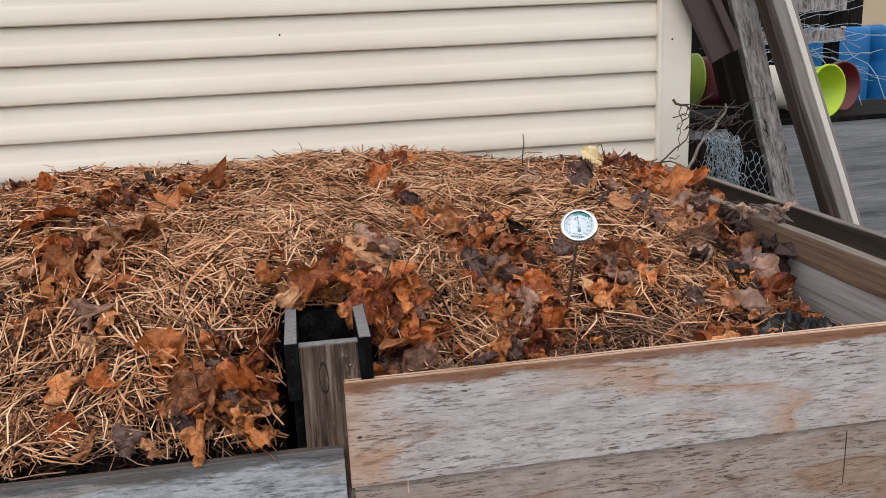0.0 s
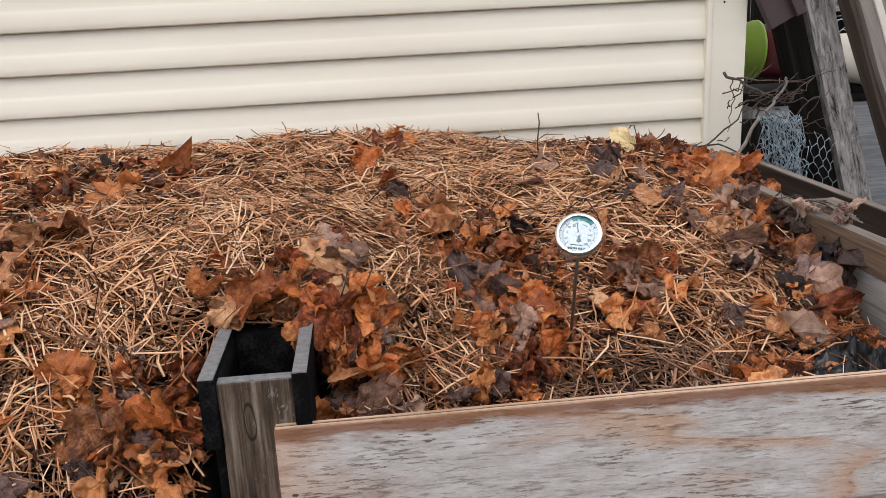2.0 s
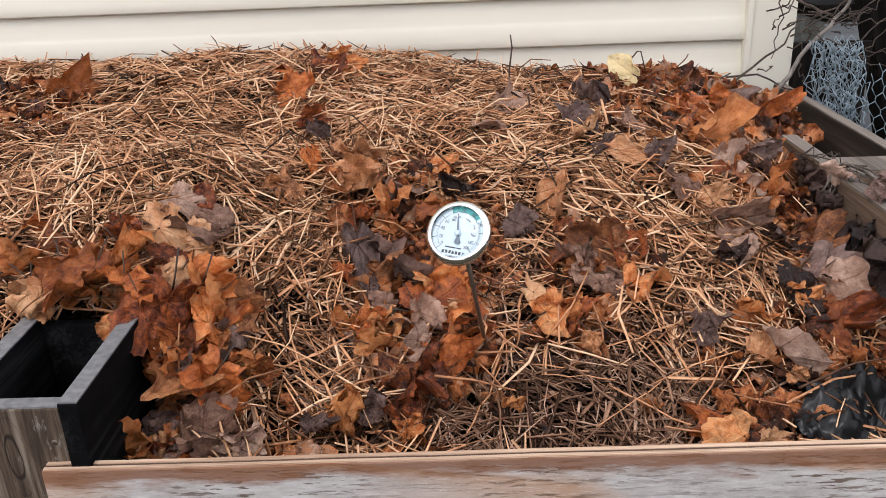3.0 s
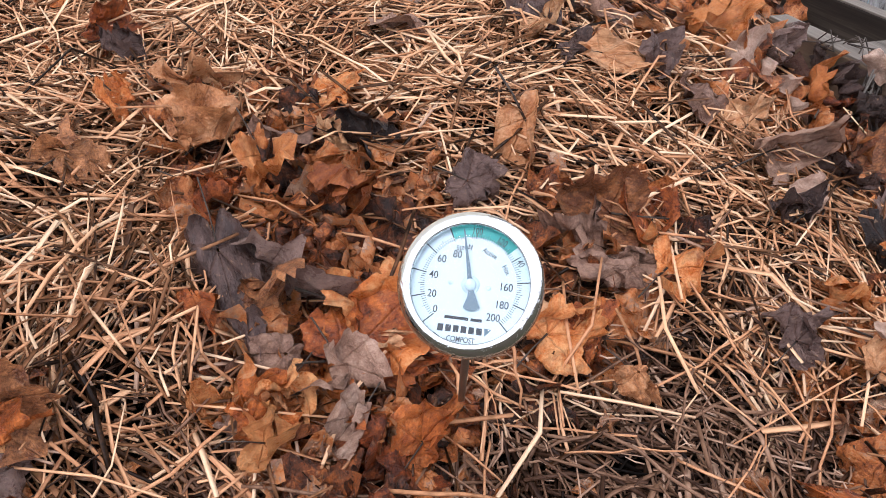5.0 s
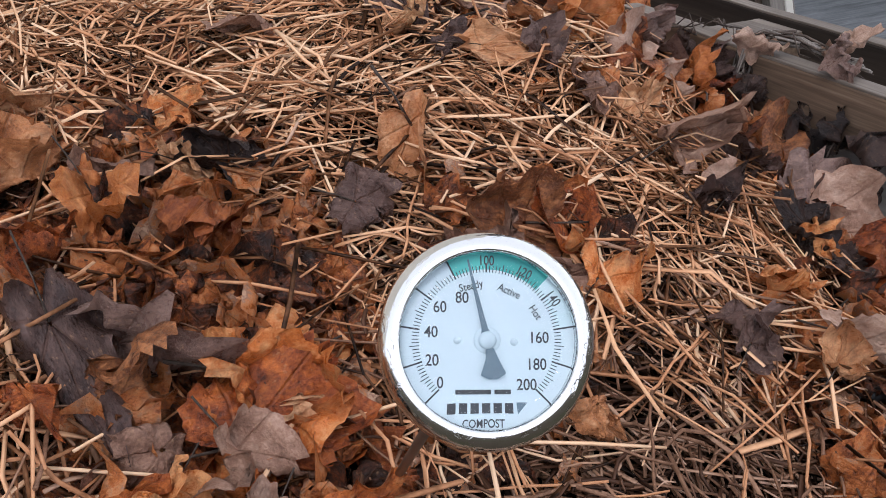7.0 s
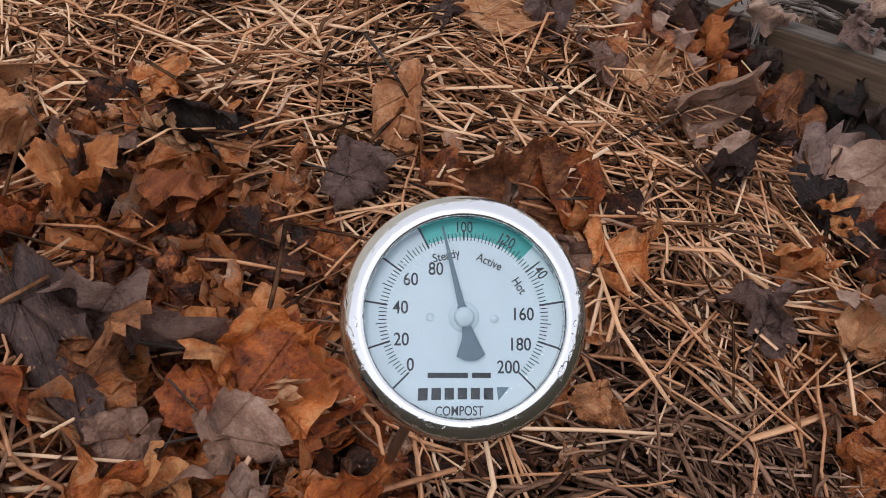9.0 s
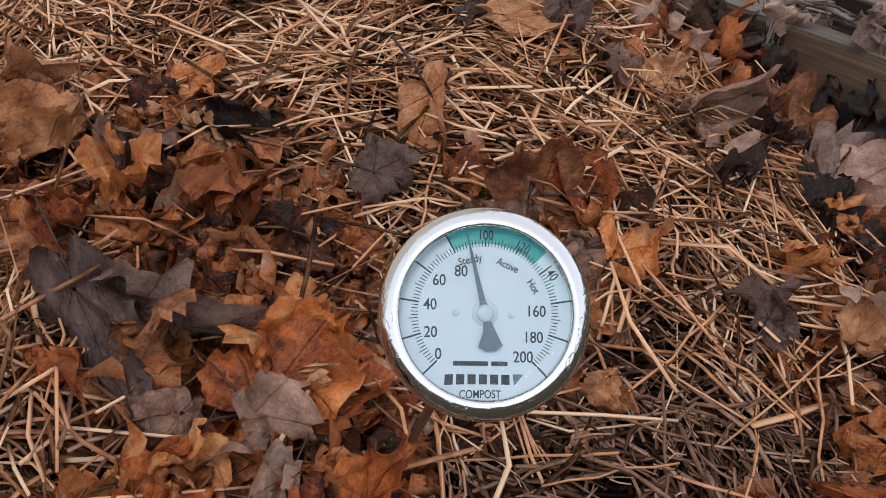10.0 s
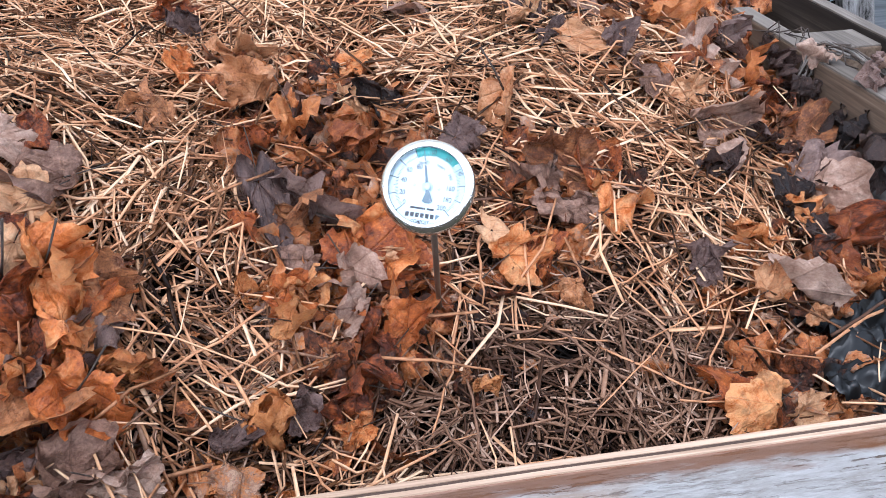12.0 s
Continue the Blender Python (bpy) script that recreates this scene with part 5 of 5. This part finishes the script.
part("hub", lathe([(0.0001, FZ + 0.0026), (0.0024, FZ + 0.0024), (0.0031, FZ + 0.0016), (0.0031, FZ + 0.0001)], 28), WHITE_FACE, dial, "white hub cap")
glass = part("glass", lathe([(0.0001, -0.0004), (0.012, -0.0005), (0.024, -0.0008), (0.0300, -0.0014), (0.0300, -0.0022), (0.024, -0.0016), (0.012, -0.0013), (0.0001, -0.0012)], 48), GLASS, dial, "clear cover glass")
glass.visible_shadow = False
drops = random.Random(4)
bm = bmesh.new()
bmesh.ops.create_icosphere(bm, subdivisions=2, radius=1)
for q in bm.faces:
    q.smooth = True
DROP = bpy.data.meshes.new("rain_drop")
bm.to_mesh(DROP)
bm.free()
DROP.materials.append(WATER)
for k in range(34):
    a = radians(95 + 190 * (k / 26) ** 1.2 + drops.uniform(-3, 3) if k < 26 else drops.uniform(0, 360))
    r, d = drops.uniform(0.0328, 0.0368), drops.uniform(0.0007, 0.0016) if k < 26 else drops.uniform(0.0003, 0.0006)
    h = 0.0018 - 1.0 * max(0, r - 0.0328)
    o = new("rain_drop", DROP)
    o.parent = dial
    o.matrix_basis = Matrix.Translation((r * math.sin(a), r * math.cos(a), h)) @ Matrix.Rotation(-a, 4, "Z") @ Matrix.Rotation(radians(-42), 4, "X") @ Matrix.Rotation(drops.uniform(-0.7, 0.7), 4, "Z") @ Matrix.Diagonal((d * drops.uniform(1.0, 2.6), d * drops.uniform(0.6, 1.0), d * 0.34, 1))
tip = dial.matrix_world.inverted() @ Vector((0.587, 1.767, 0.88))
part("collar", lathe([(0.0001, -0.030), (0.0050, -0.030), (0.0060, -0.0285), (0.0060, -0.017), (0.0001, -0.017)], 16), STEEL, dial, "hexagonal collar")
part("stem", tube([(0, 0, -0.022), tuple(tip)], 0.0030, 12), STEEL, dial, "long brownish steel stem")

# ---- beside the heap: rail clutter, twigs, wire ----
rng = random.Random(9)
NP = np.random.default_rng(9)


def wander(a, b, n, amp, rnd):
    a, b = Vector(a), Vector(b)
    out = []
    for i in range(n + 1):
        s = i / n
        k = math.sin(math.pi * s)
        out.append(a.lerp(b, s) + Vector([rnd.gauss(0, amp) * (0.3 + k) for _ in range(3)]))
    return out


# dead vine stems wound over the inner rail
vine = thing("dead_vine", "bundle of dry twisted vine stems draped over the rail", "vine", (1.25, 2.15, 1.02))
for k in range(20):
    j = [Vector((rng.gauss(0, 0.007), rng.gauss(0, 0.009), rng.gauss(0, 0.004))) for _ in range(2)]
    line = ((1.222, 2.095, 0.965), (1.228, 2.120, 1.010), (1.238, 2.125, 1.046), (1.256, 2.105, 1.064), (1.274, 2.070, 1.062), (1.288, 2.030, 1.052), (1.300, 1.990, 1.046))
    pts = [Vector(p) + j[0].lerp(j[1], i / 6) + Vector([rng.gauss(0, 0.003) for _ in range(3)]) for i, p in enumerate(line[rng.randrange(2):len(line) - rng.randrange(3)])]
    under(part("stem", tube(pts, [0.0016 * rng.uniform(0.6, 1.3)] * len(pts), 5), PALE_TWIG if k % 3 else TWIG), vine)
for k in range(9):
    a = (1.255 + rng.uniform(-0.02, 0.02), 1.95 + rng.uniform(0, 0.38), 1.050 + rng.uniform(-0.005, 0.010))
    b = (a[0] + rng.uniform(-0.07, 0.06), a[1] + rng.uniform(-0.12, 0.08), a[2] + rng.uniform(-0.07, 0.03))
    under(part("stem", tube(wander(a, b, 5, 0.010, rng), [0.0011, 0.0012, 0.0011, 0.0010, 0.0008, 0.0006], 5), TWIG), vine)
# dark withered leaves hanging over the rail
for x, y, z, s, yaw, tx, ty, tone in ((1.225, 2.08, 1.005, 0.065, 20, 60, -40, "black"), (1.235, 2.02, 0.985, 0.07, 150, -60, -50, "black"), (1.25, 2.10, 1.058, 0.06, 90, 14, -10, "grey"), (1.285, 2.02, 1.062, 0.055, 200, 10, 20, "grey"), (1.23, 1.95, 0.985, 0.07, 250, 50, -60, "black"), (1.215, 2.15, 1.0, 0.06, 310, 60, -30, "plum"), (1.26, 1.98, 1.055, 0.05, 30, 10, 10, "plum"), (1.232, 1.90, 0.965, 0.07, 80, 40, -64, "black"), (1.22, 2.22, 1.02, 0.055, 190, 50, -50, "black")):
    o = leaf(x, y, s, yaw, tone, 0, 0, 0, 200 + int(yaw), 1.3)
    o.matrix_basis = pose(x, y, z, tx, ty, yaw) @ Matrix.Scale(s * 0.72, 4)
    o["label"] = f"{NAMES[tone]} withered leaf hanging over the rail"

# crumpled black film in the front corner
n = 46
v, f = [], []
for i in range(n):
    for j in range(n):
        u, w = i / (n - 1) - 0.5, j / (n - 1) - 0.5
        x, y = 1.105 + 0.22 * u + 0.02 * math.sin(9 * w), 1.585 + 0.20 * w + 0.02 * math.sin(8 * u)
        p = Vector((x * 24, y * 24, 3))
        z = float(heap(x, y, 0)) + 0.020 + 0.050 * abs(noise.noise(p)) + 0.028 * abs(noise.noise(p * 2.3)) + 0.010 * noise.noise(p * 5) - 0.10 * max(0, u * u + w * w - 0.16)
        v.append((x, y, z))
for i in range(n - 1):
    for j in range(n - 1):
        f.append((i * n + j, (i + 1) * n + j, (i + 1) * n + j + 1, i * n + j + 1))
bm = mesh_bm(v, f)
for q in bm.faces:
    q.smooth = True
tagged(part("plastic_film", bm, BLACK_PLASTIC), "crumpled wet black plastic film in the bin corner", "plastic sheet")

# bare branches over the back corner
branch = thing("dead_branch", "bare dry branches leaning over the bin corner", "branch", (1.40, 2.85, 1.05))
for pts, r in (([(1.30, 2.70, 1.03), (1.38, 2.74, 1.10), (1.46, 2.78, 1.19), (1.52, 2.80, 1.245), (1.533, 2.80, 1.272), (1.525, 2.80, 1.285)], 0.0085),
               ([(1.36, 2.88, 1.305), (1.41, 2.87, 1.28), (1.46, 2.86, 1.25), (1.52, 2.84, 1.215)], 0.007),
               ([(1.40, 2.87, 1.285), (1.47, 2.86, 1.275), (1.56, 2.85, 1.268), (1.62, 2.84, 1.26)], 0.004),
               ([(1.16, 2.72, 1.045), (1.27, 2.76, 1.10), (1.36, 2.80, 1.15), (1.42, 2.82, 1.21)], 0.005),
               ([(1.10, 2.76, 1.07), (1.22, 2.80, 1.085), (1.32, 2.80, 1.09), (1.42, 2.78, 1.05)], 0.005),
               ([(1.395, 2.88, 1.285), (1.39, 2.87, 1.24), (1.385, 2.86, 1.18), (1.37, 2.85, 1.12)], 0.003),
               ([(1.525, 2.80, 1.25), (1.545, 2.79, 1.225), (1.535, 2.79, 1.205)], 0.004)):
    r *= 0.72
    pts = [p for a, b in zip(pts, pts[1:]) for p in wander(a, b, 3, 0.0035, rng)[:-1]] + [Vector(pts[-1])]
    under(part("limb", tube(pts, [r * (1 - 0.5 * i / len(pts)) for i in range(len(pts))], 7), PALE_TWIG if r > 0.006 else TWIG), branch)
for k in range(34):
    a = Vector((1.32 + rng.uniform(0, 0.24), 2.78 + rng.uniform(-0.04, 0.08), 1.04 + rng.uniform(0, 0.22)))
    b = a + Vector((rng.uniform(-0.02, 0.17), rng.uniform(-0.04, 0.04), rng.uniform(-0.06, 0.10)))
    under(part("twig", tube(wander(a, b, 7, 0.0045, rng), [0.0024, 0.0023, 0.0021, 0.0019, 0.0017, 0.0014, 0.0012, 0.0010], 4), TWIG), branch)

sprig = thing("dead_sprig", "thin bent dead stalks standing on the back of the heap", "stalk", (0.9, 2.6, 1.1))
for pts in ([(0.905, 2.55, 1.115), (0.925, 2.55, 1.165), (0.958, 2.55, 1.205), (0.966, 2.55, 1.205), (0.978, 2.55, 1.165)],
            [(0.985, 2.54, 1.15), (1.02, 2.54, 1.138), (1.055, 2.54, 1.13)],
            [(0.665, 2.40, 1.15), (0.662, 2.40, 1.20), (0.668, 2.40, 1.25), (0.665, 2.40, 1.275)],
            [(0.70, 2.55, 1.13), (0.735, 2.55, 1.175), (0.75, 2.55, 1.18), (0.765, 2.55, 1.14)],
            [(0.56, 2.6, 1.15), (0.585, 2.6, 1.185), (0.60, 2.6, 1.19)],
            [(-0.06, 2.62, 1.17), (-0.09, 2.62, 1.21), (-0.13, 2.62, 1.235)],
            [(1.10, 2.60, 1.06), (1.14, 2.62, 1.105), (1.20, 2.64, 1.13)],
            [(0.30, 2.65, 1.17), (0.33, 2.65, 1.20), (0.345, 2.65, 1.225)]):
    under(part("stalk", tube(pts, [0.0022 * (1 - 0.1 * i) for i in range(len(pts))], 5), TWIG), sprig)

# roll of hexagonal wire netting
roll = thing("wire_netting_roll", "crushed roll of galvanised hexagonal wire netting", "wire netting", (1.52, 2.74, 1.0))
for turn in range(6):
    bm = bmesh.new()
    R = 0.018 + 0.010 * turn
    cell = 0.034
    cols, rws = max(4, int(2 * math.pi * R / cell)), 7
    def at(i, j, R=R, cols=cols, turn=turn):
        a = 2 * math.pi * i / cols + turn * 0.7
        q = Vector((math.cos(a) * 4 + turn, math.sin(a) * 4, j * 0.6))
        k = 1 + 0.65 * noise.noise(q * 0.5) + 0.30 * noise.noise(q * 2.7)
        z = 0.94 + 0.033 * j
        return Vector((1.505 + 0.22 * (1.05 - z) * 0.6 + R * k * math.cos(a) * 0.88, 2.74 + R * k * math.sin(a), z + 0.026 * noise.noise(q) + 0.014 * noise.noise(q * 3.1)))
    for j in range(rws):
        for i in range(cols):
            o = 0.5 * (j % 2)
            p = at(i + o, j)
            if rng.random() < 0.12:
                continue
            tube([p, at(i + o, j + 0.42)], 0.0012, 3, bm)
            tube([at(i + o, j + 0.42), at(i + o + 0.5, j + 1)], 0.0011, 3, bm)
            tube([at(i + o, j + 0.42), at(i + o - 0.5, j + 1)], 0.0011, 3, bm)
    under(part("wire_layer", bm, WIRE), roll)
bm = bmesh.new()
for j in range(6):
    for i in range(3):
        o = 0.5 * (j % 2)
        c = lambda a, b: Vector((1.57 + 0.028 * a + 0.006 * math.sin(b * 1.3), 2.70 + 0.01 * math.sin(a + b), 0.955 + 0.029 * b - 0.012 * a))
        tube([c(i + o, j), c(i + o, j + 0.42)], 0.0012, 3, bm)
        tube([c(i + o, j + 0.42), c(i + o + 0.5, j + 1)], 0.0012, 3, bm)
        tube([c(i + o, j + 0.42), c(i + o - 0.5, j + 1)], 0.0012, 3, bm)
under(part("loose_end", bm, WIRE), roll)
# brown board taken near black: the deep shade here is in its colour
tagged(part("plank", box(1.478, 1.70, 3.00, 3.025, GROUND_Z, 1.13, 0.003, 6, 0.003, 3), DARK_BOARD), "short board behind the wire roll, coloured near black as deep shade", "board")

# ---- boards leaning on the house ----
def leaning(name, bottom, top, y, width, depth, mat, label, category, seed, dark=None):
    """A long board on a slant in the x-z plane; built upright, then tipped."""
    b, t = Vector((bottom[0], y, bottom[1])), Vector((top[0], y, top[1]))
    length = (t - b).length
    o = part(name, box(-width / 2, width / 2, 0, depth, 0, length, 0.003, 18, 0.003, seed), mat)
    o.matrix_basis = Matrix.Translation(b) @ Matrix.Rotation(math.atan2(t.x - b.x, t.z - b.z), 4, "Y")
    return tagged(o, label, category)


leaning("timber_beam", (2.105, GROUND_Z), (1.545, 2.18), 3.02, 0.092, 0.085, GREY_BOARD, "silver-grey cracked timber leaning on the house", "timber", 3)
# near-black plank: the grey timber's shaded left side put into colour
leaning("dark_plank", (2.015, GROUND_Z), (1.50, 2.02), 3.045, 0.075, 0.09, DARK_BOARD, "near-black plank painted as the shaded side of the grey timber", "plank", 4)
leaning("tan_plank", (2.337, GROUND_Z), (1.507, 2.30), 2.90, 0.048, 0.10, TAN_BOARD, "tan-grey plank leaning on the house", "plank", 5)
leaning("trim_strip", (2.370, GROUND_Z), (1.540, 2.30), 2.895, 0.024, 0.024, WHITE_PL, "pale rounded trim strip leaning with the planks", "trim strip", 6)
leaning("brown_plank", (2.395, GROUND_Z), (1.565, 2.30), 2.925, 0.036, 0.03, TAN_BOARD, "brown-grey plank leaning beside the pale strip", "plank", 7)
# brown strip darkened to paint the tan plank's shaded left side
leaning("dark_plank", (2.302, GROUND_Z), (1.496, 2.30), 2.93, 0.038, 0.07, BROWN_BOARD, "brown left edge of the tan plank, darkened as its shaded side", "plank", 8)
gut = thing("metal_channel", "dark brown bent metal channel leaning on the house corner", "metal channel", (1.57, 2.90, 1.45))
g0, g1 = Vector((1.577, 2.90, 1.455)), Vector((1.245, 2.90, 2.10))
gm = Matrix.Translation(g0) @ Matrix.Rotation(math.atan2(g1.x - g0.x, g1.z - g0.z), 4, "Y")
for x0, x1, y0, y1 in ((-0.056, 0.024, 0.0, 0.004), (0.021, 0.025, -0.022, 0.0), (0.025, 0.052, -0.022, -0.018), (0.049, 0.053, -0.018, 0.012), (-0.060, -0.056, 0.0, 0.03)):
    o = part("flange", box(x0, x1, y0, y1, 0, 0.72, 0.0008), BROWN_METAL, gut)
    o.matrix_parent_inverse = Matrix.Translation(-Vector(gut.location))
    o.matrix_basis = gm

# ---- the yard beyond ----
bench = thing("plywood_box", "second bin with a grey weathered plywood front and black top edge", "box", (2.7, 3.9, GROUND_Z))
under(part("front_panel", box(1.95, 4.2, 3.90, 3.92, GROUND_Z, 1.045, 0.003, 14, 0.002, 2), GREY_SHEET), bench)
under(part("top_edge", box(1.95, 4.2, 3.895, 4.60, 1.046, 1.072, 0.004, 14, 0.003, 3), DARK_BOARD, None, "black top edge"), bench)
under(part("side_panel", box(1.95, 1.97, 3.921, 4.40, GROUND_Z, 1.045, 0.003), GREY_SHEET), bench)
under(part("support_board", box(1.95, 2.62, 3.98, 4.20, 1.073, 1.10, 0.004, 8, 0.003, 5), DARK_BOARD, None, "dark board under the pots"), bench)


def pot(at, r0, r1, length, yaw, tip, mat, label):
    """An open plastic pot lying on its side: wall, rim and floor; its mouth points along local x."""
    t = 0.004
    bm = lathe([(r0 * 0.2, 0.002), (r0, 0.0), (r1, length), (r1 + 0.006, length), (r1 + 0.006, length + 0.012), (r1 - t, length + 0.012), (r0 - t, t), (r0 * 0.2, t)], 40, "x")
    o = part("plastic_pot", bm, mat)
    o.matrix_basis = pose(*at, 0, tip, yaw)
    return tagged(o, label, "plant pot", "plastic pots lying in a row")


pot((1.70, 4.05, 1.305), 0.10, 0.125, 0.30, 0, 3, GREEN, "green plastic pot lying on its side")
pot((1.99, 4.05, 1.287), 0.115, 0.130, 0.30, 0, 4, MAROON, "maroon plastic pot lying on its side")
pot((2.30, 4.03, 1.245), 0.095, 0.118, 0.24, -4, 5, WHITE_PL, "off-white plastic pot lying on its side")
pot((2.61, 4.21, 1.200), 0.095, 0.130, 0.27, -72, 0, LIME, "lime-green plastic pot with its mouth open")
pot((2.87, 4.36, 1.195), 0.100, 0.132, 0.20, -76, 0, RED, "faded red plastic pot lying behind the lime one")

stand = thing("barrel_stand", "low dark wooden stand under the barrels", "stand", (4.5, 6.5, GROUND_Z))
under(part("deck", box(3.9, 6.0, 6.15, 6.85, 0.54, 0.585, 0.004), DARK_BOARD), stand)
for x in (4.0, 4.9, 5.85):
    under(part("leg", box(x - 0.06, x + 0.06, 6.2, 6.8, GROUND_Z, 0.539, 0.004), DARK_BOARD), stand)
for x in (4.42, 5.00, 5.58):
    b = thing("blue_barrel", "blue plastic drum standing on a low stand", "barrel", (x, 6.5, 0.586), "blue drums")
    part("body", lathe([(0.01, 0.0), (0.26, 0.0), (0.275, 0.02), (0.28, 0.06), (0.287, 0.28), (0.280, 0.30), (0.287, 0.32), (0.287, 0.58), (0.280, 0.60), (0.287, 0.62), (0.28, 0.84), (0.268, 0.875), (0.25, 0.885), (0.245, 0.868), (0.01, 0.868)], 40), BLUE, b)
    for a in (0.6, 3.7):
        o = part("bung", lathe([(0.001, 0.02), (0.03, 0.02), (0.034, 0.0)], 14), WHITE_PL, b)
        o.location = (0.17 * math.cos(a), 0.17 * math.sin(a), 0.869)

crate = thing("pallet", "weathered grey wooden pallet standing on edge", "pallet", (3.2, 5.0, GROUND_Z))
for z0, z1 in ((0.55, 0.64), (0.80, 0.89), (1.10, 1.19), (1.41, 1.495), (1.60, 1.69), (1.76, 1.84)):
    under(part("board", box(2.55, 3.50, 5.0, 5.02, z0, z1, 0.003, 10, 0.004, int(z0 * 30)), GREY_BOARD), crate)
for x in (2.58, 3.02, 3.45):
    under(part("stringer", box(x - 0.03, x + 0.03, 5.021, 5.11, GROUND_Z, 1.90, 0.004), DARK_BOARD), crate)
wires = thing("loose_wire", "tangle of thin pale loose fence wire", "wire", (3.0, 4.6, 1.2))
for k in range(26):
    a = Vector((2.35 + rng.uniform(0, 0.7), 4.6 + rng.uniform(-0.1, 0.2), 1.20 + rng.uniform(0, 0.35)))
    b = a + Vector((rng.uniform(0.3, 0.9), rng.uniform(-0.1, 0.1), rng.uniform(-0.25, 0.25)))
    under(part("strand", tube(wander(a, b, 9, 0.008, rng), 0.0024, 4), WIRE), wires)
for k in range(4):
    under(part("strand", tube(wander((2.7 + 0.2 * k, 4.2, 1.075), (2.6 + 0.22 * k, 4.65, 1.40), 5, 0.02, rng), 0.0024, 4), WIRE), wires)

# made-up backdrop of near-black boards, added to fill dark gaps between things
fence = thing("dark_backdrop", "made-up dark board backdrop filling the dark gaps beyond the yard", "fence", (3.5, 8.0, GROUND_Z))
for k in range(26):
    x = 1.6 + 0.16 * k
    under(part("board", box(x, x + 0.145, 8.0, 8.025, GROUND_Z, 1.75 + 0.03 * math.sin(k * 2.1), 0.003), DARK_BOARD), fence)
tagged(part("far_wall", box(5.6, 16, 11.0, 11.2, GROUND_Z, 4.2, 0.0), TAN_WALL), "plain tan rendered wall across the yard", "wall", kind="structure")
